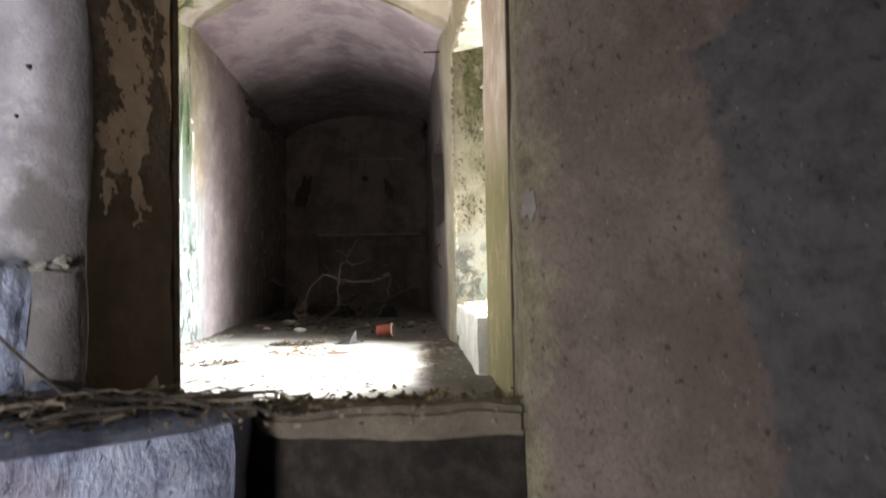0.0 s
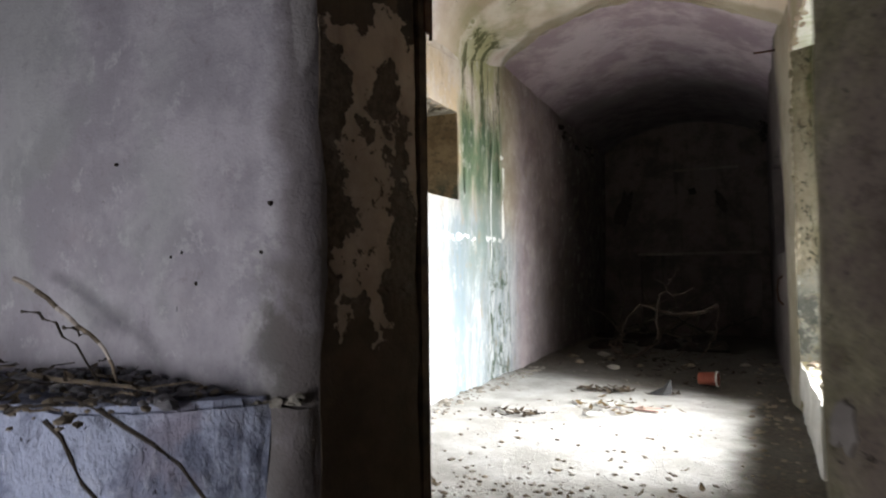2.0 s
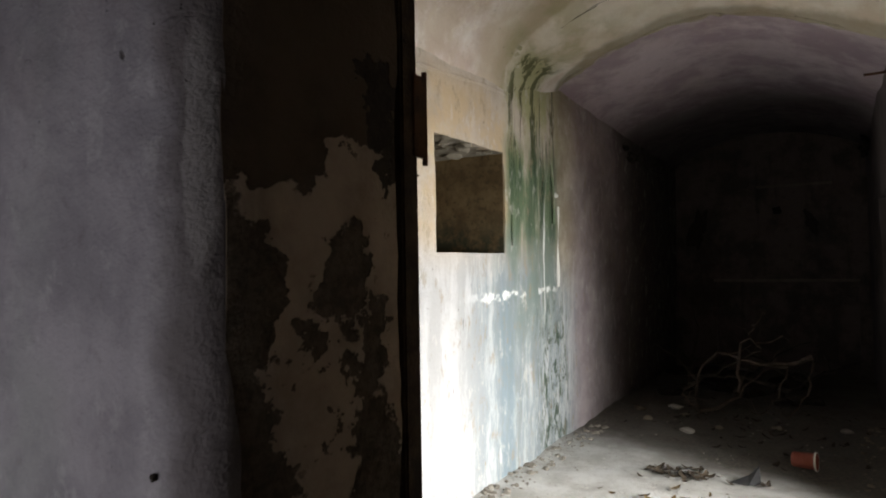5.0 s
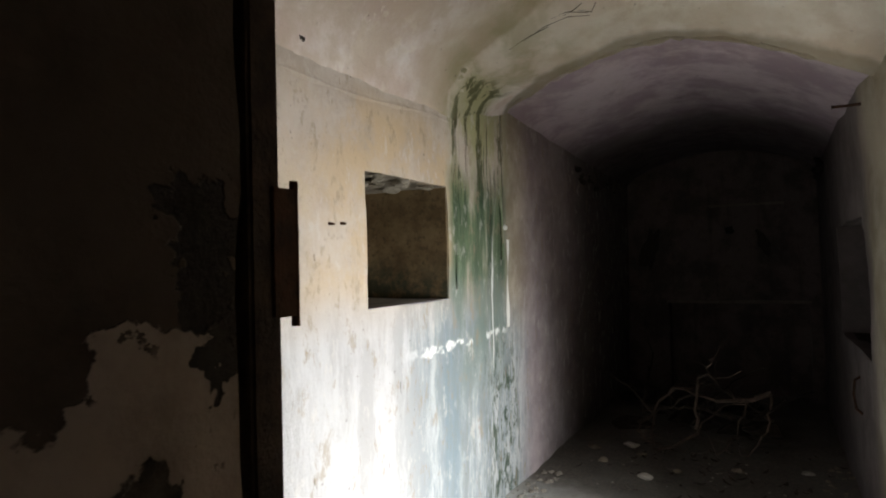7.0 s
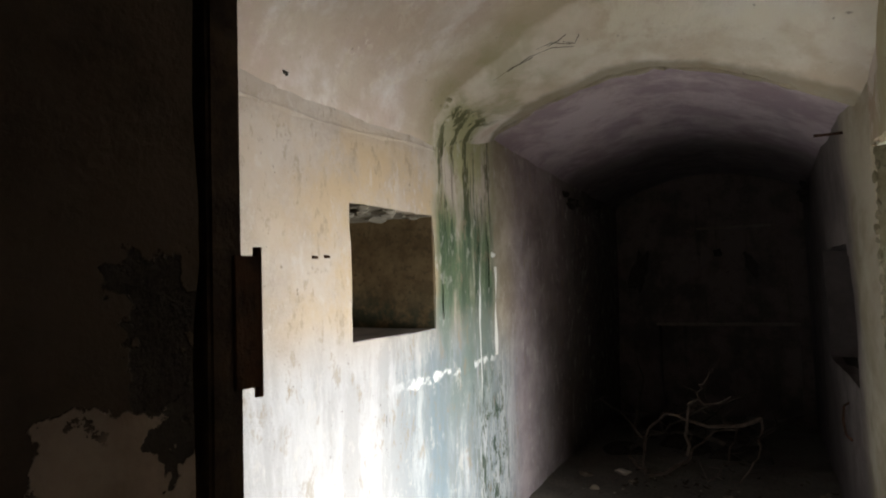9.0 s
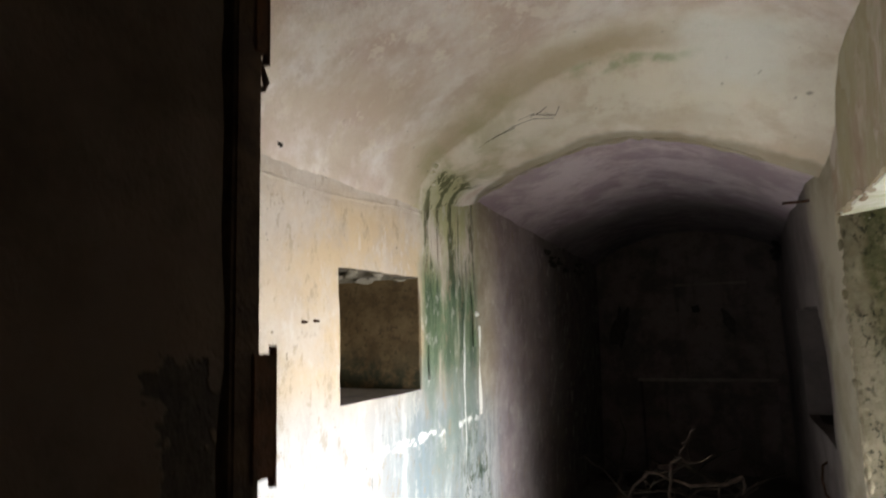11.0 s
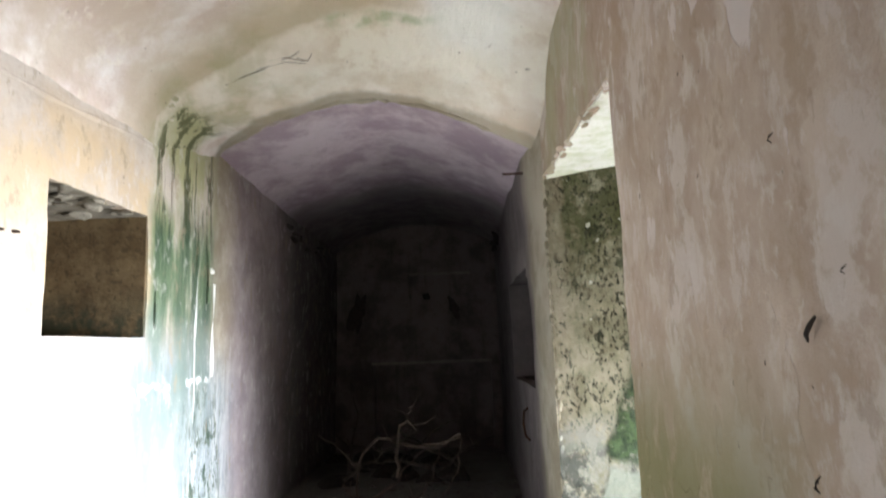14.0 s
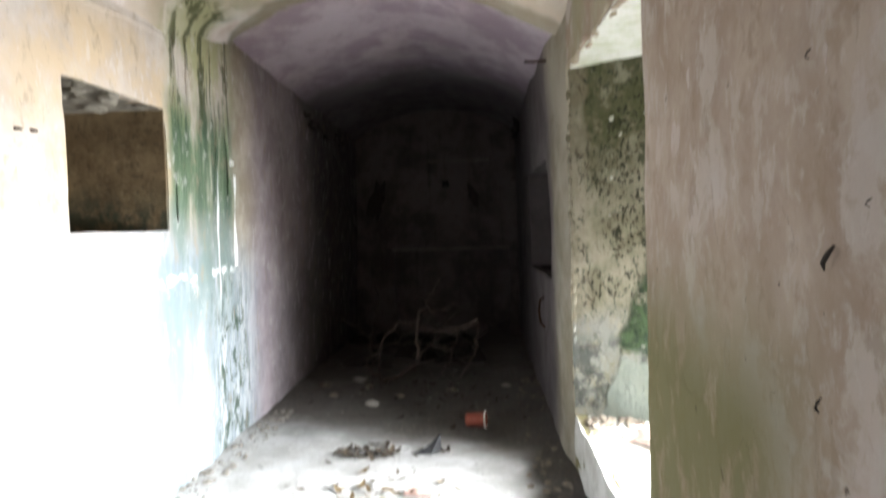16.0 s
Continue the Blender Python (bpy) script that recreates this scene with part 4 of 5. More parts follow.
# right splay and its short reveal
splay = smooth(part("wall_splay_east", wall_sheet([(0.958, 0.24), (0.945, 0.10), (0.926, 0.02), (0.936, -0.025), (1.0, -0.095), (1.16, -0.255), (1.8, -0.895)], GROUND, 2.75, (0.12, 0.12, 0), 0.05, 0.008, 4.0), M_SPLAY), 60)
structure(splay, "brown rendered splayed wall beside the doorway", "wall")
fill_r = part("wall_core_east", prism([(1.045, 0.36), (1.07, 0.10), (1.9, -0.70), (1.9, 0.6), (1.2, 0.6)], -0.5, 2.75), M_SPLAY)
structure(fill_r, "rendered wall mass beside the doorway", "wall")


def door_post(outline, label):
    post = tagged(new("door_frame"), label, "door frame")
    body = prism(outline, 0.12, 2.378, 0.004)
    part("post", body, M_WOOD, post)
    return post


post_l = door_post([(0.030, 0.538), (0.110, 0.540), (0.112, 0.585), (0.040, 0.60)], "dark rotten wooden door post with rusty hinges")
post_r = door_post([(0.955, 0.245), (1.04, 0.245), (1.04, 0.34), (0.965, 0.335)], "dark rotten wooden door post")


def hinge(z0, z1, reach):
    plate = part("hinge", block(0.106, 0.115, 0.570, 0.588 + reach, z0, z1, 0.001), M_RUST, post_l, "rusty iron strap hinge")
    part("pin", tube([(0.111, 0.588 + reach, z0 - 0.012), (0.111, 0.588 + reach, z1 + 0.01)], [0.005, 0.005], 8), M_RUST, plate)


hinge(1.437, 1.584, 0.020)
hinge(1.966, 2.10, 0.004)

hook_iron = part("hook", tube([(-0.45, 0.58, 2.128), (-0.40, 0.80, 2.131), (-0.34, 0.97, 2.134), (-0.256, 1.0, 2.137), (-0.251, 1.0, 2.150), (-0.259, 1.0, 2.176), (-0.271, 1.0, 2.210)], [0.007, 0.007, 0.007, 0.007, 0.008, 0.006, 0.004], 8), M_RUST)
tagged(hook_iron, "bent rusty iron hook set in the wall inside the door", "hook")

# threshold slab, its left shoulder and the bench
def sill_z(x, y):
    """The threshold slopes down into the room."""
    return SILL - 0.17 * max(0.0, min(0.6, y)) + 0.004


slab = prism([(0.02, 0.20), (0.06, 0.60), (1.05, 0.60), (0.96, 0.05), (0.95, -0.005), (0.935, -0.028), (0.80, -0.030), (0.66, -0.022), (0.54, 0.0), (0.47, 0.03), (0.425, 0.08), (0.40, 0.20)], 0.235, SILL, 0.012, 5, 0.008)
for v in slab.verts:
    if v.co.z > 0.262:
        v.co.z += sill_z(v.co.x, v.co.y) - SILL - 0.004 + 0.012 * noise.noise(v.co * 5)
    elif v.co.y > 0.3:
        v.co.z -= 0.16
sill = smooth(part("threshold", slab, M_THRESH), 50)
structure(sill, "worn concrete threshold covered in dust and twigs", "threshold")
plinth = smooth(part("plinth", prism([(0.04, 0.20), (0.40, 0.20), (0.435, -0.07), (0.28, -0.19), (0.13, -0.30), (-0.25, -0.58), (-0.25, 0.20)], GROUND, 0.288, 0.0, 4, 0.010), M_BENCH), 60)
structure(plinth, "blue-grey rendered base below the threshold", "plinth")
# Near-black base under the threshold: a cast shadow is put into its colour.
plinth_in = part("plinth_recess", prism([(0.405, 0.30), (1.0, 0.30), (0.99, 0.02), (0.95, -0.01), (0.70, -0.012), (0.55, 0.012), (0.48, 0.05), (0.405, 0.12)], GROUND, 0.24, 0.0, 3, 0.008), M_DARK_AND_SHADE)
structure(plinth_in, "masonry set back under the threshold, shade put into its colour", "plinth")
bench = part("bench", prism([(-0.030, 0.172), (-0.040, 0.145), (-0.062, 0.110), (-0.10, 0.070), (-0.15, 0.030), (-0.22, -0.015), (-0.33, -0.075), (-0.8, -0.28), (-1.6, -0.50), (-1.6, 0.172)], GROUND, 0.568, 0.014, 5, 0.012), M_BENCH)
smooth(bench, 55)
structure(bench, "blue-grey rendered masonry bench with dead twigs", "bench")
bench_end = smooth(part("plinth_end", wall_sheet([(-0.085, 0.166), (-0.05, 0.156), (-0.01, 0.158), (0.022, 0.172), (0.044, 0.198)], 0.2, 0.548, (0, 0.05, 0), 0.02, 0.009, 9.0), M_OUTER), 60)
structure(bench_end, "grey rendered stub between bench and doorway", "plinth")

# unseen vestibule added around the camera: closed, but for a wide opening to daylight
vest_floor = part("ground", sheet([[(x, y, GROUND + noise.noise(Vector((x, y, 0)) * 3) * 0.02) for x in spread(-1.7, 2.6, 0.15)] for y in spread(-3.0, 0.25, 0.15)], (0, 0, -0.1), 0.004), M_DIRT)
structure(vest_floor, "bare earth before the doorway", "ground")
wall_vw = part("wall_unseen_west", wall_sheet([(-1.6, -3.0), (-1.6, 0.2)], GROUND, 2.75, (-0.2, 0, 0), 0.2), M_OUTER)
structure(wall_vw, "unseen added side wall, grey limewash", "wall")
wall_vs = part("wall_unseen_south", sheet([[(x, -3.0, z) for x in (2.0, -0.35, -1.55, -1.8)] for z in (GROUND, 1.2, 2.75)], (0, -0.25, 0), 0.0, 1.0, lambda i, j: j == 1 and i == 0), M_OUTER)
structure(wall_vs, "unseen added back wall, grey limewash, with an opening to daylight", "wall")
wall_ve = part("wall_unseen_east", wall_sheet([(1.8, -0.85), (1.8, -3.1)], GROUND, 2.75, (0.25, 0, 0), 0.2), M_OUTER)
structure(wall_ve, "unseen added side wall of the entrance, grey limewash", "wall")
ceiling_v = part("ceiling_unseen", block(-1.8, 2.1, -3.2, 0.6, 2.752, 2.95, 0.0), M_OUTER)
structure(ceiling_v, "unseen added ceiling over the entrance, grey plaster", "ceiling")
outside = part("ground_outside", sheet([[(x, y, GROUND - 0.14) for x in (-400, -80, -20, -6, 6, 20, 80, 400)] for y in (-300, -60, -15, -3, 3, 9, 20, 60, 300)], (0, 0, -0.2), 0.0), M_GRASS)
structure(outside, "rough grass outside the wall", "ground")


# ---- fittings and small parts of the walls ----
def lump(centre, size, seed, squash=(1, 1, 1), subdiv=2):
    """A broken stone or crumb."""
    bm = bmesh.new()
    bmesh.ops.create_icosphere(bm, subdivisions=subdiv, radius=1.0)
    rnd = random.Random(seed)
    cuts = [(Vector((rnd.uniform(-1, 1), rnd.uniform(-1, 1), rnd.uniform(-1, 1))).normalized(), rnd.uniform(0.35, 0.8)) for _ in range(7)]
    off = Vector((seed * 1.7, seed * 0.3, 0))
    for v in bm.verts:
        for d, lim in cuts:
            s = v.co.dot(d)
            if s > lim:
                v.co -= d * (s - lim)
        v.co += noise.noise_vector(v.co * 2.2 + off) * 0.12
        v.co = Vector((v.co.x * squash[0], v.co.y * squash[1], v.co.z * squash[2])) * size + Vector(centre)
    return bm


def merged(bms):
    """Several loose pieces of one heap as one bmesh."""
    out = bmesh.new()
    for b in bms:
        me = bpy.data.meshes.new("piece")
        b.to_mesh(me)
        b.free()
        out.from_mesh(me)
        bpy.data.meshes.remove(me)
    return out


def flake_patch(w, h, thick, seed, m):
    """A thin patch with a ragged outline, in the plane that m gives (its z points off the wall)."""
    bm = bmesh.new()
    n = 26
    lo, hi = [], []
    for k in range(n):
        a = 2 * math.pi * k / n
        f = 1 + 0.55 * noise.noise(Vector((math.cos(a) * 1.6 + seed, math.sin(a) * 1.6, seed * 0.37))) + 0.25 * noise.noise(Vector((math.cos(a) * 5 + seed, math.sin(a) * 5, 3.1)))
        lo.append(bm.verts.new(m @ Vector((w * f * math.cos(a), h * f * math.sin(a), -0.004))))
        hi.append(bm.verts.new(m @ Vector((w * f * 0.94 * math.cos(a), h * f * 0.94 * math.sin(a), thick))))
    bm.faces.new(hi)
    for k in range(n):
        j = (k + 1) % n
        bm.faces.new([lo[k], lo[j], hi[j], hi[k]])
    bmesh.ops.recalc_face_normals(bm, faces=bm.faces[:])
    return bm


def stone(name, p, size, seed, material, label, category, squash=(1.2, 0.9, 0.55), group=""):
    ob = part(name, lump((0, 0, 0), size, seed, squash), material)
    low = min(v.co.z for v in ob.data.vertices)
    ob.location = (p[0], p[1], p[2] - low - 0.004)
    return tagged(ob, label, category, group)


# broken plaster lip where the green corner meets the vault
rnd = random.Random(5)
lip = [lump((-0.93 + 0.012 * k + rnd.uniform(0, 0.02), 3.05 + rnd.uniform(-0.03, 0.05), 2.43 + 0.017 * k + rnd.uniform(-0.02, 0.02)), rnd.uniform(0.012, 0.026), k, (1.3, 1.0, 0.7), 1) for k in range(9)]
part("plaster_lip", merged(lip), M_CRUST, wall_west, "crumbling pale plaster edge")
for k in range(5):
    y = 3.11 + 0.15 * k
    pts = [(-0.957 + 0.010 * math.sin(z * 6 + k), y + 0.02 * math.sin(z * 4 + k * 2), z) for z in spread(1.35 + 0.16 * (k % 3), 2.36 - 0.04 * k, 0.08)]
    part("drip_ridge", tube(pts, [0.004 + 0.009 * abs(math.sin(i * 0.9 + k)) for i in range(len(pts))], 6), M_LEFT, wall_west)
run = [(-0.957, y, 2.228 + 0.012 * math.sin(y * 5) + 0.03 * (y - 2.3)) for y in spread(1.5, 3.04, 0.09)]
part("plaster_ridge", tube(run, [0.012 + 0.007 * math.sin(i * 1.7) for i in range(len(run))], 6), M_LEFT, wall_west)
drip = [(-0.972, 3.84 + 0.008 * math.sin(z * 9), z) for z in spread(1.08, 1.64, 0.07)]
part("lime_run", tube(drip, [0.012 + 0.006 * math.sin(i) for i in range(len(drip))], 6), M_WHITE, wall_west, "white lime run")
# Short stubs stand in for two small dark holes in the wall.
for k, (y, z) in enumerate(((2.09, 1.668), (2.015, 1.664))):
    peg = part("peg", tube([(-0.97, y, z), (-0.935, y + 0.004, z - 0.004)], [0.008, 0.005], 7), M_RUST, wall_west, "dark stub marking a small hole")
for k, z in enumerate((1.70, 1.715)):
    part("lime_crust", lump((-0.962, 3.40 + 0.38 * k, z), 0.040, 20 + k, (0.22, 1.7, 0.55), 3), M_WHITE, wall_west, "white lime crust")

rn = random.Random(9)
for k in range(13):
    part("broken_stone", lump((-0.965 - rn.uniform(0.0, 0.46), NY0 + 0.05 + 0.052 * k + rn.uniform(-0.02, 0.02), NZ1 - rn.uniform(0.0, 0.02)), rn.uniform(0.030, 0.060), 700 + k, (1.2, 1.2, 0.50), 2), M_OLDSTONE, wall_west, "broken stone of the niche head")
for k, (y, z) in enumerate(((1.86, 2.36), (2.06, 2.40))):
    part("hole", flake_patch(0.022, 0.026, 0.006, 95 + k, pose(-0.945, y, z, 90, 0, 90)), M_DARK_AND_SHADE, wall_west, "small dark hole")

# crumbled edge along the head of the window recess
rw = random.Random(41)
head_bits = [lump((float(right_x(y)) + rw.uniform(0.0, 0.03), y, WZ1 + rw.uniform(-0.012, 0.006)), rw.uniform(0.012, 0.032), 860 + k, (0.8, 1.7, 0.55), 2) for k, y in enumerate(spread(WY0 + 0.02, WY1 - 0.03, 0.042))]
part("broken_edge", merged(head_bits), M_ROOM, window, "crumbled plaster edge of the window head")
jamb_bits = [lump((float(right_x(WY1)) + rw.uniform(0.0, 0.02), WY1 - rw.uniform(0.0, 0.008), z), rw.uniform(0.008, 0.018), 900 + k, (1.0, 0.6, 2.0), 2) for k, z in enumerate(spread(0.35, 2.05, 0.055))]
part("broken_edge", merged(jamb_bits), M_LICHEN, window, "ragged plaster edge beside the window")
lip_pts = [Vector((x, 3.468 + mouth_skew(x), z + 0.004)) for x, z in MOUTH_ARCH[2:-1]]
lip_pts = [p.lerp(q, u) for p, q in zip(lip_pts, lip_pts[1:]) for u in (0.0, 0.2, 0.4, 0.6, 0.8)]
part("ragged_edge", tube([p + Vector((0, 0.004 * rw.uniform(-1, 1), 0.008 * rw.uniform(-1, 1))) for p in lip_pts], [0.007 + 0.011 * rw.random() for p in lip_pts], 6), M_VAULT, ceiling_room, "ragged plaster edge of the arch")

# fine roots hanging along the crease of the vault
roots = tagged(new("dry_roots"), "thin dry roots stuck along the vault crease", "roots")
for k, pts in enumerate(([(-0.52, 3.06, 2.615), (-0.40, 3.04, 2.66), (-0.28, 3.03, 2.68), (-0.17, 3.03, 2.665)], [(-0.22, 3.03, 2.70), (-0.16, 3.02, 2.675), (-0.14, 3.03, 2.72)], [(-0.30, 3.03, 2.69), (-0.24, 3.02, 2.705), (-0.20, 3.01, 2.725)], [(-0.60, 3.06, 2.585), (-0.50, 3.05, 2.625), (-0.38, 3.04, 2.655)], [(-0.36, 3.035, 2.69), (-0.28, 3.03, 2.705), (-0.18, 3.03, 2.68)])):
    part("root", tube(pts, [0.0012, 0.0022, 0.0018, 0.001][:len(pts)], 5), M_DARKTWIG, roots)

# nail, hook and broken brackets in the tunnel
nail = part("nail", tube([(0.985, 3.75, 2.230), (0.90, 3.75, 2.228), (0.846, 3.75, 2.229), (0.842, 3.75, 2.229)], [0.008, 0.007, 0.007, 0.012], 8), M_RUST)
tagged(nail, "rusty iron nail driven into the tunnel wall", "nail")
hook = part("hook", tube([(0.985, 4.55, 0.76), (0.955, 4.54, 0.74), (0.945, 4.52, 0.66), (0.955, 4.50, 0.58), (0.985, 4.49, 0.55)], [0.008] * 5, 8), M_RUST)
tagged(hook, "rusty iron loop in the wall below the niche", "hook")


def broken_corner(x, y, z, side, seed, length):
    r = random.Random(seed)
    bits = [lump((x + side * r.uniform(-0.02, 0.035), y + r.uniform(-0.05, length), z + r.uniform(-0.09, 0.04)), r.uniform(0.015, 0.045), seed + k, (0.8, 1.6, 0.8), 1) for k in range(26)]
    ob = part("broken_plaster", merged(bits), M_DARK_AND_SHADE)
    return tagged(ob, "ragged broken plaster at the vault spring", "plaster", kind="stuff")


broken_corner(-0.955, 5.30, 2.25, 1, 40, 1.5)
broken_corner(0.90, 6.30, 2.30, -1, 60, 0.6)
hole = part("dark_patch", flake_patch(0.10, 0.26, 0.008, 81, pose(-0.72, 7.44, 1.60, 90, 14, 0)), M_DARK_AND_SHADE, wall_north, "dark hole of fallen plaster")
part("dark_patch", flake_patch(0.05, 0.04, 0.008, 83, pose(0.10, 7.44, 1.78, 90, 0, 0)), M_DARK_AND_SHADE, wall_north)
part("dark_patch", flake_patch(0.05, 0.13, 0.008, 84, pose(0.42, 7.44, 1.62, 90, -20, 0)), M_DARK_AND_SHADE, wall_north)

# dark cocoon-like bits on the room's right wall, shaped as splinters
for k, (y, z, s, tilt) in enumerate(((0.985, 1.23, 0.019, 0.7), (1.01, 1.0, 0.013, 0.2), (0.89, 1.31, 0.006, 0.3), (1.03, 1.545, 0.008, 0.3))):
    x = float(right_x(y)) - 0.004
    ob = part("wooden_plug", tube([(x, y - s * tilt, z + s), (x - 0.006, y - s * tilt * 0.4, z + s * 0.3), (x - 0.008, y + s * tilt * 0.3, z - s * 0.4), (x - 0.001, y + s * tilt, z - s)], [s * 0.12, s * 0.22, s * 0.20, s * 0.08], 7), M_DARK_AND_SHADE)
    tagged(ob, "small dark cocoon-like bit on the wall", "splinter", "wall splinters")

# crumbled pale render where the bench meets the corner
rb = random.Random(77)
ledge = [lump((-0.07 + 0.011 * k + rb.uniform(-0.006, 0.006), 0.150 + 0.003 * k + rb.uniform(-0.01, 0.006), 0.548 + 0.002 * k + rb.uniform(-0.006, 0.010)), rb.uniform(0.008, 0.017), 800 + k, (1.3, 1.0, 0.8), 2) for k in range(10)]
part("broken_render", merged(ledge), M_STONE, bench_end, "crumbled pale render edge")

# pale chip, knobs and pits on the outer walls
part("plaster_knob", lump((-0.144, 0.172, 1.273), 0.013, 88, (1.0, 0.6, 1.0), 2), M_OUTER, wall_front, "round plaster knob")
part("plaster_knob", lump((-0.10, 0.172, 1.215), 0.016, 89, (0.9, 0.4, 0.6), 2), M_OUTER, wall_front)
for k, (x, z, r) in enumerate(((-0.041, 0.967, 0.0038), (-0.30, 0.87, 0.0028), (-0.335, 0.86, 0.0025), (-0.255, 0.80, 0.003), (-0.065, 0.865, 0.0026), (-0.53, 1.09, 0.003))):
    part("pit", flake_patch(r, r * 1.4, 0.0035, 140 + k, pose(x, 0.171, z, 90, 0, 0)), M_DARK_AND_SHADE, wall_front, "small dark pit")
part("lime_patch", flake_patch(0.014, 0.028, 0.003, 90, pose(0.945, -0.037, 0.645, 90, 0, -45)), M_CHIPPALE, splay, "pale chipped corner")


# ---- loose things on the floors ----
def floor_z(x, y):
    return ground_height(x, y) + 0.002


def plastic_cup():
    cup = tagged(new("plastic_cup"), "faded red plastic cup lying on the floor", "cup")
    prof = [(0.0, 0.0), (0.041, 0.0), (0.043, 0.006), (0.046, 0.012), (0.044, 0.018), (0.047, 0.075), (0.048, 0.118), (0.054, 0.122), (0.054, 0.130), (0.049, 0.131), (0.046, 0.118), (0.041, 0.010), (0.0, 0.008)]
    bm = bmesh.new()
    rings = []
    for r, h in prof:
        rings.append([bm.verts.new((r * math.cos(a), r * math.sin(a), h)) for a in (2 * math.pi * k / 24 for k in range(24))] if r else [bm.verts.new((0, 0, h))])
    for a, b in zip(rings, rings[1:]):
        for k in range(24):
            q = [a[k % len(a)], a[(k + 1) % len(a)], b[(k + 1) % len(b)], b[k % len(b)]]
            q = list(dict.fromkeys(q))
            if len(q) > 2:
                bm.faces.new(q)
    bmesh.ops.recalc_face_normals(bm, faces=bm.faces[:])
    smooth(part("body", bm, M_RED, cup), 40)
    band = bmesh.new()
    for z0, r in ((0.121, 0.0555),):
        lo = [band.verts.new((r * math.cos(a), r * math.sin(a), z0)) for a in (2 * math.pi * k / 24 for k in range(24))]
        hi = [band.verts.new((r * math.cos(a), r * math.sin(a), z0 + 0.010)) for a in (2 * math.pi * k / 24 for k in range(24))]
        li = [band.verts.new((0.0505 * math.cos(a), 0.0505 * math.sin(a), z0 + 0.010)) for a in (2 * math.pi * k / 24 for k in range(24))]
        for k in range(24):
            j = (k + 1) % 24
            band.faces.new([lo[k], lo[j], hi[j], hi[k]])
            band.faces.new([hi[k], hi[j], li[j], li[k]])
    part("rim", band, M_WHITE, cup, "pale worn rim")
    cup.matrix_world = pose(0.43, 4.0, floor_z(0.5, 4.0) + 0.052, 0, 88, -8)
    return cup


plastic_cup()

scrap = bmesh.new()
pts = [(-0.07, 0, 0), (0.02, -0.03, 0.0), (0.09, 0.01, 0.005), (0.085, 0.02, 0.10), (0.03, 0.015, 0.045)]
va = [scrap.verts.new(p) for p in pts]
vb = [scrap.verts.new((p[0], p[1] + 0.006, p[2] + 0.003)) for p in pts]
scrap.faces.new(va)
scrap.faces.new(vb[::-1])
for i in range(5):
    scrap.faces.new([va[i], vb[i], vb[(i + 1) % 5], va[(i + 1) % 5]])
bmesh.ops.recalc_face_normals(scrap, faces=scrap.faces[:])
scrap_ob = tagged(part("plastic_scrap", scrap, M_DARKPLASTIC), "torn black plastic scrap standing on the floor", "scrap")
scrap_ob.matrix_world = pose(0.22, 3.55, floor_z(0.22, 3.55) + 0.001, 0, 0, 12)


def flakes(count, centre, spread_xy, size, seed, height, lean=0.5, curl=0.3):
    """Curled dead leaves and paper-thin crumbs lying about, each with its own outline."""
    r = random.Random(seed)
    bm = bmesh.new()
    for _ in range(count):
        x = r.gauss(centre[0], spread_xy[0])
        y = r.gauss(centre[1], spread_xy[1])
        s = size * r.uniform(0.5, 1.4)
        m = pose(x, y, height(x, y) + s * 0.25, r.uniform(-40, 40) * lean, r.uniform(-40, 40) * lean, r.uniform(0, 360))
        n = 7
        mid = [bm.verts.new(m @ Vector((s * (i / 3 - 1), 0, s * curl * (i / 3 - 1) ** 2))) for i in range(n)]
        up = [bm.verts.new(m @ Vector((s * (i / 3 - 1), s * 0.42 * math.sin(math.pi * (i + 0.4) / 6.8) * r.uniform(0.8, 1.1), s * curl * ((i / 3 - 1) ** 2 + 0.3)))) for i in range(n)]
        dn = [bm.verts.new(m @ Vector((s * (i / 3 - 1), -s * 0.42 * math.sin(math.pi * (i + 0.4) / 6.8) * r.uniform(0.8, 1.1), s * curl * ((i / 3 - 1) ** 2 + 0.2)))) for i in range(n)]
        for i in range(n - 1):
            bm.faces.new([mid[i], mid[i + 1], up[i + 1], up[i]])
            bm.faces.new([dn[i], dn[i + 1], mid[i + 1], mid[i]])
    return bm


def crumbs(count, box, size, seed, height):
    """Small broken bits over a stretch of floor."""
    r = random.Random(seed)
    bm = bmesh.new()
    ico = bmesh.new()
    bmesh.ops.create_icosphere(ico, subdivisions=1, radius=1.0)
    base = [v.co.copy() for v in ico.verts]
    faces = [[v.index for v in f.verts] for f in ico.faces]
    ico.free()
    for _ in range(count):
        x, y = r.uniform(box[0], box[1]), r.uniform(box[2], box[3])
        s = size * r.uniform(0.35, 1.0) ** 2
        m = pose(x, y, height(x, y) - s * 0.1, r.uniform(-20, 20), r.uniform(-20, 20), r.uniform(0, 360))
        vs = [bm.verts.new(m @ Vector((p.x * s * r.uniform(0.7, 1.3), p.y * s * r.uniform(0.6, 1.1), p.z * s * 0.55 * r.uniform(0.7, 1.2)))) for p in base]
        for f in faces:
            bm.faces.new([vs[i] for i in f])
    bmesh.ops.recalc_face_normals(bm, faces=bm.faces[:])
    return bm


def stuff(name, bm, material, label, category):
    return tagged(part(name, bm, material), label, category, kind="stuff")


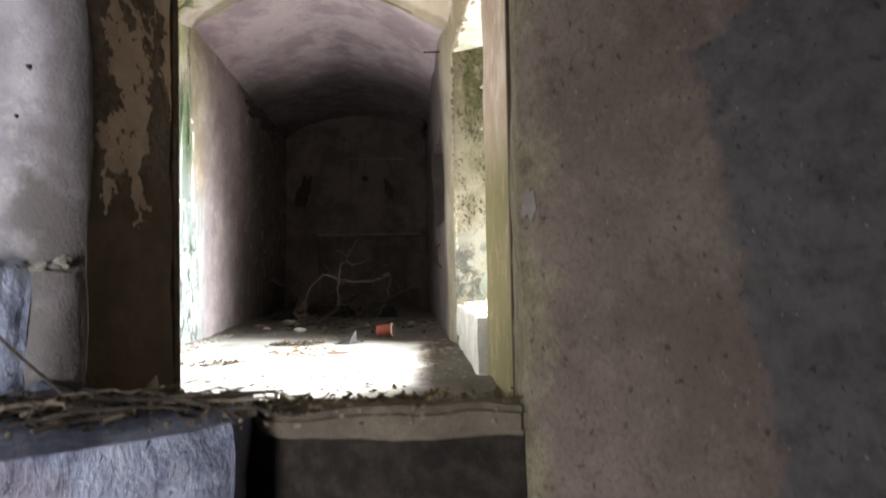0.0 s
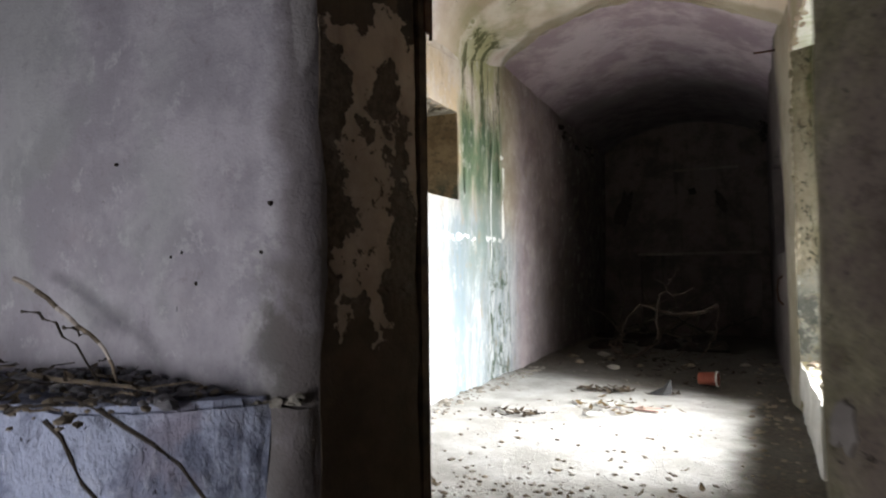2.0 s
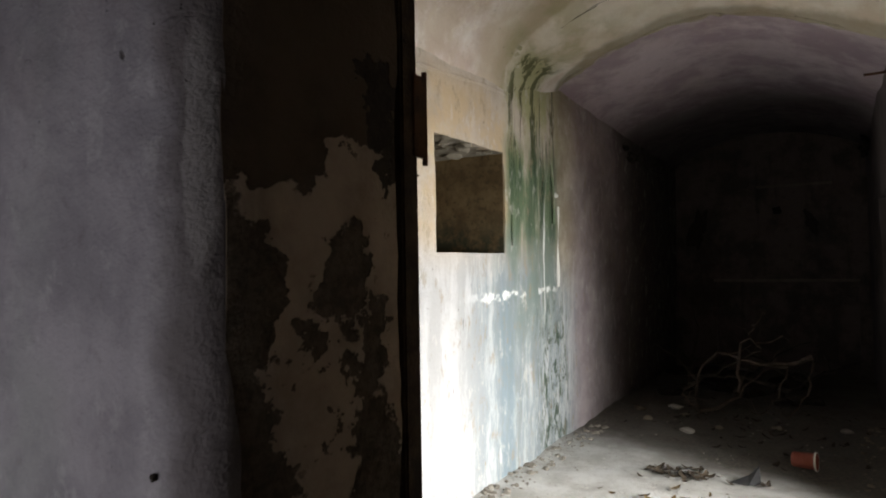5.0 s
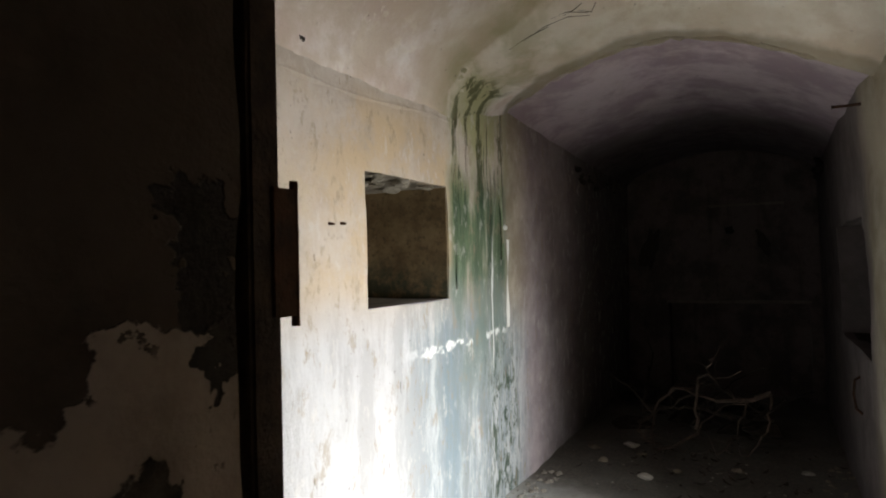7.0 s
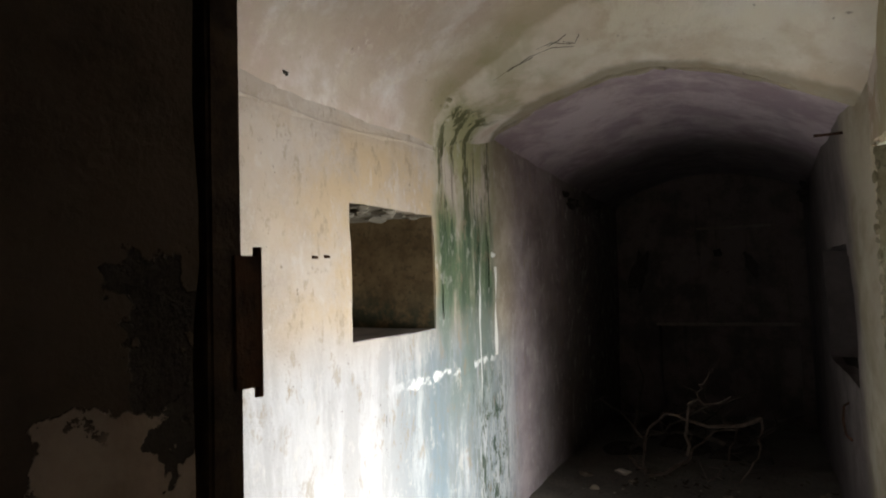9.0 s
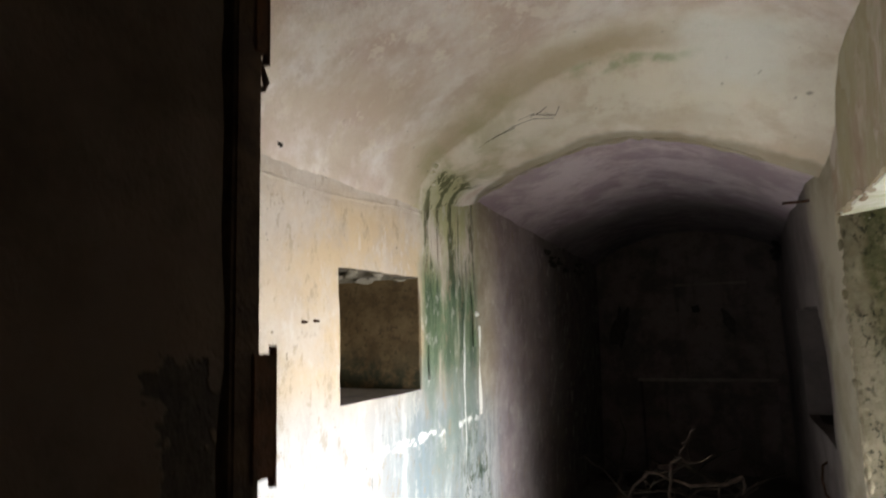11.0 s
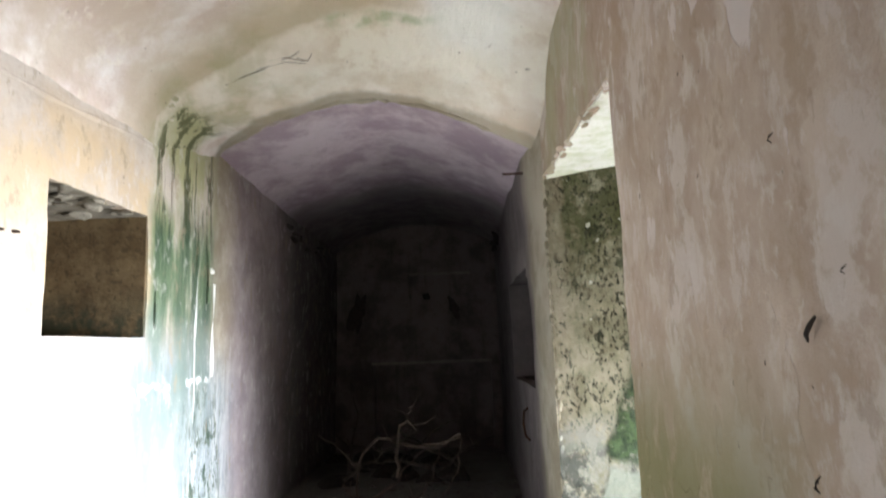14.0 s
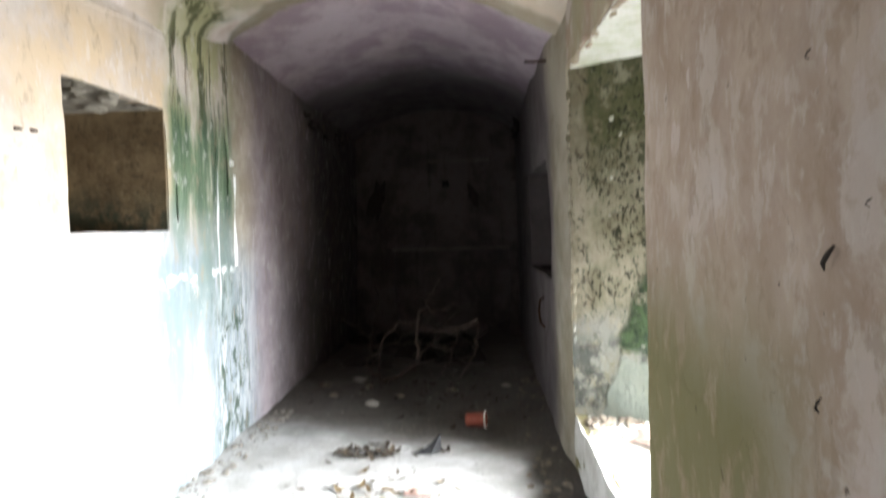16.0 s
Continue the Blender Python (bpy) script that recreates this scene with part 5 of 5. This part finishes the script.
stuff("floor_crumbs", crumbs(170, (-0.85, 0.95, 1.2, 2.6), 0.015, 1, floor_z), M_CRUMB, "small stones and crumbs scattered over the lit floor", "crumbs")
stuff("floor_rubble", crumbs(520, (-0.9, 0.95, 0.65, 1.55), 0.017, 61, floor_z), M_CRUMB, "brown crumbs and grit thick on the floor inside the door", "rubble")
stuff("floor_rubble", crumbs(260, (-0.9, 0.85, 0.7, 1.8), 0.015, 62, floor_z), M_RUBBLE, "pale plaster grit on the floor inside the door", "rubble")
stuff("floor_crumbs", crumbs(130, (-0.9, 0.9, 2.6, 5.2), 0.012, 2, floor_z), M_RUBBLE, "pale plaster crumbs scattered over the tunnel floor", "crumbs")
stuff("wall_foot_rubble", crumbs(170, (-0.97, -0.80, 2.2, 4.4), 0.030, 3, floor_z), M_RUBBLE, "pale plaster fallen at the foot of the wall", "rubble")
stuff("wall_foot_rubble", crumbs(140, (0.78, 1.0, 1.2, 5.2), 0.026, 4, floor_z), M_CRUMB, "brown crumbs along the foot of the wall", "rubble")
stuff("leaf_litter", flakes(70, (-0.08, 3.52), (0.13, 0.06), 0.030, 11, floor_z), M_DARKLEAF, "dark curled dead leaves in a small heap", "leaves")
stuff("leaf_litter", flakes(45, (0.10, 2.98), (0.18, 0.12), 0.030, 12, floor_z), M_LEAF, "brown dead leaves lying on the pale floor", "leaves")
stuff("leaf_litter", flakes(40, (-0.42, 2.64), (0.10, 0.05), 0.028, 13, floor_z), M_DARKLEAF, "dark dead leaves lying on the pale floor", "leaves")
stuff("leaf_litter", flakes(120, (0.55, 1.2), (0.35, 0.30), 0.022, 14, floor_z), M_LEAF, "brown dead leaves strewn inside the doorway", "leaves")
stuff("leaf_litter", flakes(110, (0.0, 4.9), (0.5, 0.45), 0.032, 15, floor_z), M_DARKLEAF, "dark leaf litter before the branches", "leaves")
for k, (x, y, s) in enumerate(((-0.49, 5.10, 0.075), (-0.27, 4.46, 0.06), (-0.62, 4.75, 0.05), (0.28, 4.85, 0.055), (-0.10, 4.70, 0.045), (-0.75, 5.0, 0.06), (0.70, 4.95, 0.05), (-0.38, 4.95, 0.05))):
    stone("plaster_lump", (x, y, floor_z(x, y)), s * 0.75, 100 + k, M_RUBBLE if k in (0, 1, 6) else M_CRUMB, "lump of fallen plaster on the tunnel floor", "rubble", (1.3, 0.9, 0.55), "plaster lumps")
for k, (x, y, w, d) in enumerate(((0.25, 2.98, 0.15, 0.09), (-0.02, 2.80, 0.09, 0.06), (0.02, 3.08, 0.06, 0.035))):
    ob = part("plaster_sheet", block(-w / 2, w / 2, -d / 2, d / 2, 0, 0.010, 0.003, 2, 0.006), M_WHITE if k else M_PINKBIT)
    ob.matrix_world = pose(x, y, floor_z(x, y) + 0.002, 0, 0, 25 * k - 12)
    tagged(ob, "flat flake of fallen plaster on the floor", "plaster flake", "plaster flakes")

# rubbish on the window sill
for k, (x, y, s) in enumerate(((1.22, 2.86, 0.045), (1.29, 2.84, 0.055), (1.27, 2.95, 0.04), (1.33, 2.78, 0.05))):
    stone("brick_fragment", (x, y, SILL + 0.006), s, 130 + k, M_PINKBIT, "broken pinkish brick fragment on the window sill", "brick", (1.2, 0.9, 0.8), "brick fragments")
stuff("sill_crumbs", crumbs(150, (1.06, 1.6, 2.3, 3.1), 0.014, 6, lambda x, y: SILL + 0.004), M_RUBBLE, "pale crumbs on the window sill", "crumbs")
stuff("sill_moss", crumbs(60, (1.06, 1.35, 3.08, 3.2), 0.035, 7, lambda x, y: SILL + 0.01), M_CRUMB, "brown rubble along the back of the window sill", "rubble")


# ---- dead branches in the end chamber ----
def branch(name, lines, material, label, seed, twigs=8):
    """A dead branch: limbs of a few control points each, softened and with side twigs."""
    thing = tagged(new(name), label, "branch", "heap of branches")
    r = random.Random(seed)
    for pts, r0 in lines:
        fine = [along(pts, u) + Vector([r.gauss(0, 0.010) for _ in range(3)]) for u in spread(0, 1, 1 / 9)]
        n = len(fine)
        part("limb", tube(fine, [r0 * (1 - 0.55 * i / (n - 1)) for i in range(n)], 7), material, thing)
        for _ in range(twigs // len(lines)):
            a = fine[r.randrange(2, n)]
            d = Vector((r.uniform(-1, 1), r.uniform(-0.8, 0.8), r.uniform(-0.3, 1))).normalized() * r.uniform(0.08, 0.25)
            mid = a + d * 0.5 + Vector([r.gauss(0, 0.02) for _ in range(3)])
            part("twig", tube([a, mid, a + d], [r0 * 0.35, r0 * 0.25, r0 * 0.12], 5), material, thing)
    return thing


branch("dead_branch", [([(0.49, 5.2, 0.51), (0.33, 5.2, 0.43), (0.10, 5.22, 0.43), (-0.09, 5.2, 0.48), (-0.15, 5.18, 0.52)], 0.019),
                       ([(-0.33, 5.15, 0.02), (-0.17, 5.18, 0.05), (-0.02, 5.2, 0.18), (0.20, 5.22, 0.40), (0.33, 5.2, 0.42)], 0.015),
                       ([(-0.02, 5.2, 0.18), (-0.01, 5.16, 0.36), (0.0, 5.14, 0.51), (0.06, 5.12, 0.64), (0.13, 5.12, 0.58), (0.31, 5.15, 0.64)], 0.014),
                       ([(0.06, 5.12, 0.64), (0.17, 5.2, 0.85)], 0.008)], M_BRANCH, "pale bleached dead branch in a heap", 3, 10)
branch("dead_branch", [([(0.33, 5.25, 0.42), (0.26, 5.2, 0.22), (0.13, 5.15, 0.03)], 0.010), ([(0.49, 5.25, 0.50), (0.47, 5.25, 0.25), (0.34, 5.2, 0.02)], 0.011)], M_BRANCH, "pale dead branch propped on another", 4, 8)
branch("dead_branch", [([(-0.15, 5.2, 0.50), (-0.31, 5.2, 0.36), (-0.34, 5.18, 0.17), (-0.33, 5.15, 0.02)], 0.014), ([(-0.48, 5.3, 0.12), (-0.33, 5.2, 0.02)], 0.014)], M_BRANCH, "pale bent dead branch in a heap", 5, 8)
rb = random.Random(77)
for k in range(11):
    x0, y0 = rb.uniform(-0.8, 0.5), rb.uniform(5.5, 6.6)
    a = rb.uniform(0, math.pi)
    l = rb.uniform(0.5, 1.0)
    z0, z1 = rb.uniform(0.03, 0.2), rb.uniform(0.15, 0.55)
    x1, y1 = max(-0.85, min(0.8, x0 + l * math.cos(a))), max(5.35, min(6.9, y0 + l * math.sin(a) * 0.6))
    branch("dead_branch", [([(x0, y0, z0), ((x0 + x1) / 2, (y0 + y1) / 2, (z0 + z1) / 2 + rb.uniform(0.0, 0.12)), (x1, y1, z1)], rb.uniform(0.010, 0.022))], M_DARKTWIG, "dark damp dead branch in a heap", 200 + k, 5)
heap = [lump((rb.uniform(-0.85, 0.8), rb.uniform(5.6, 6.9), rb.uniform(0.0, 0.05)), rb.uniform(0.10, 0.22), 300 + k, (1.3, 1.1, 0.7), 2) for k in range(12)]
stuff("earth_heap", merged(heap), M_DARK_AND_SHADE, "dark heap of earth and rotten leaves under the branches", "earth")

# ---- twigs and litter on the threshold and the bench ----
def bench_z(x, y):
    return 0.565 + 0.012


def twig(p, q, sag, radius, material, label, seed, group):
    r = random.Random(seed)
    pts = [Vector(p).lerp(Vector(q), u) + Vector((r.gauss(0, 0.006), r.gauss(0, 0.006), -sag * 4 * u * (1 - u) + r.gauss(0, 0.003))) for u in spread(0, 1, 1 / 7)]
    ob = part("twig", tube(pts, [radius * (1 - 0.5 * i / 7) for i in range(8)], 6), material)
    return tagged(ob, label, "twig", group)


banded = tagged(new("twig"), "peeling twig with pale and dark bands leaning on the wall", "twig", "bench twigs")
knee = [(-0.800, 0.09, 0.815), (-0.700, 0.085, 0.785), (-0.610, 0.08, 0.745), (-0.525, 0.075, 0.705), (-0.440, 0.07, 0.670), (-0.402, 0.068, 0.635), (-0.385, 0.066, 0.610), (-0.375, 0.066, 0.574)]
for k in range(7):
    p, q = Vector(knee[k]), Vector(knee[k + 1])
    part("bark", tube([p, p.lerp(q, 0.5) + Vector((0.002, 0, 0.003)), q], [0.0068 - 0.0005 * k, 0.0062 - 0.0005 * k, 0.0063 - 0.0005 * k], 7), M_PALETWIG if k % 2 == 0 and k < 5 else M_TWIG, banded, "pale peeled bark" if k % 2 == 0 and k < 5 else "")
twig((-0.70, 0.06, 0.74), (-0.40, 0.04, 0.60), -0.03, 0.004, M_DARKTWIG, "thin dark twig leaning on the wall above the bench", 6, "bench twigs")
twig((-0.62, 0.10, 0.70), (-0.50, 0.09, 0.685), 0.0, 0.004, M_DARKTWIG, "thin dark side twig above the bench", 7, "bench twigs")
twig((-0.62, 0.02, 0.60), (-0.20, 0.03, 0.59), 0.0, 0.007, M_TWIG, "dry pale twig lying on the bench", 2, "bench twigs")
twig((-0.12, -0.16, 0.60), (0.16, -0.02, 0.31), -0.03, 0.0045, M_DARKTWIG, "thin dark twig hanging over the bench edge", 3, "hanging twigs")
twig((-0.16, -0.22, 0.59), (-0.02, -0.14, 0.31), -0.02, 0.0045, M_DARKTWIG, "thin dark twig hanging over the bench edge", 4, "hanging twigs")
rt = random.Random(21)
for k in range(46):
    x, y = rt.uniform(-0.10, 0.45), rt.uniform(-0.12, 0.16)
    a = rt.gauss(0.1, 0.5)
    l = rt.uniform(0.10, 0.34)
    p = (x - l / 2 * math.cos(a), y - l / 2 * math.sin(a), sill_z(x, y) + rt.uniform(0.004, 0.03))
    q = (x + l / 2 * math.cos(a), y + l / 2 * math.sin(a), sill_z(x, y) + rt.uniform(0.004, 0.04))
    twig(p, q, -0.008, rt.uniform(0.002, 0.0055), M_DARKTWIG if k % 3 else M_TWIG, "dead twig lying on the threshold" if k % 3 else "bleached dead twig lying on the threshold", 400 + k, "threshold twigs")
rt = random.Random(22)
for k in range(14):
    x, y = rt.uniform(-0.9, -0.15), rt.uniform(-0.35, 0.13)
    a = rt.gauss(0.3, 0.6)
    l = rt.uniform(0.10, 0.3)
    twig((x - l / 2 * math.cos(a), y - l / 2 * math.sin(a) * 0.5, 0.585), (x + l / 2 * math.cos(a), y + l / 2 * math.sin(a) * 0.5, 0.585 + rt.uniform(0, 0.03)), -0.006, rt.uniform(0.002, 0.005), M_DARKTWIG if k % 2 else M_TWIG, "dead twig lying on the bench", 500 + k, "bench twigs")
stuff("bench_litter", flakes(32, (-0.5, 0.0), (0.30, 0.10), 0.022, 31, bench_z), M_DARKLEAF, "dead leaves and crumbs lying on the bench", "leaves")
stuff("bench_crumbs", crumbs(160, (-1.0, -0.13, -0.25, 0.15), 0.020, 32, bench_z), M_CRUMB, "grey crumbs lying on the bench", "crumbs")
stuff("threshold_litter", flakes(170, (0.16, 0.06), (0.14, 0.09), 0.020, 33, sill_z), M_DARKLEAF, "dark dead leaves on the threshold", "leaves")
stuff("threshold_litter", flakes(120, (0.55, 0.22), (0.22, 0.14), 0.018, 34, sill_z), M_LEAF, "brown dead leaves on the threshold", "leaves")
stuff("threshold_crumbs", crumbs(420, (0.05, 0.92, -0.15, 0.55), 0.009, 35, sill_z), M_CRUMB, "earthy crumbs on the threshold", "crumbs")
for k, (x, y, s) in enumerate(((0.03, 0.13, 0.045), (0.06, 0.17, 0.035), (-0.01, 0.10, 0.03), (0.10, 0.10, 0.028))):
    stone("masonry_lump", (x, y, sill_z(x, y)), s, 600 + k, M_BENCH, "grey lump broken off the bench corner", "rubble", (1.2, 0.9, 0.9), "bench lumps")
chip = bmesh.new()
outline = [(-0.030, 0.0), (0.028, 0.0), (0.040, 0.035), (0.030, 0.080), (0.022, 0.105), (-0.004, 0.070), (-0.026, 0.030)]
ca = [chip.verts.new((x, 0.0, z)) for x, z in outline]
cb = [chip.verts.new((x * 0.95, 0.009, z)) for x, z in outline]
chip.faces.new(ca)
chip.faces.new(cb[::-1])
for i in range(7):
    chip.faces.new([ca[i], cb[i], cb[(i + 1) % 7], ca[(i + 1) % 7]])
bmesh.ops.recalc_face_normals(chip, faces=chip.faces[:])
chip_ob = tagged(part("plaster_chip", chip, M_CHIP), "beige plaster chip leaning on the door reveal", "plaster chip")
chip_ob.matrix_world = pose(0.100, 0.385, sill_z(0.1, 0.385) - 0.004, -14, 12, 35) @ Matrix.Diagonal((0.75, 0.75, 0.72, 1))
low_chip = part("plaster_chip", block(-0.05, 0.05, -0.03, 0.03, 0, 0.012, 0.003, 2, 0.005), M_CHIP)
low_chip.matrix_world = pose(0.17, 0.33, sill_z(0.17, 0.33) + 0.004, 6, -5, 20)
tagged(low_chip, "beige plaster chip lying on the threshold", "plaster chip")


def heap_z(x, y):
    return 0.572 + 0.028 * max(0.0, 1 - abs(x + 0.52) / 0.30) * max(0.0, min(1.0, (y + 0.02) / 0.12))


stuff("bench_rubble", crumbs(220, (-0.85, -0.16, -0.02, 0.165), 0.030, 51, heap_z), M_GREYBIT, "grey plaster rubble heaped on the bench", "rubble")
stuff("bench_litter", flakes(26, (-0.50, 0.07), (0.18, 0.05), 0.020, 52, lambda x, y: heap_z(x, y) + 0.012), M_DARKLEAF, "dead leaves heaped on the bench rubble", "leaves")
stuff("threshold_litter", flakes(240, (0.08, 0.04), (0.12, 0.07), 0.022, 53, lambda x, y: sill_z(x, y) + 0.012), M_DARKLEAF, "dark dead leaves piled on the threshold", "leaves")
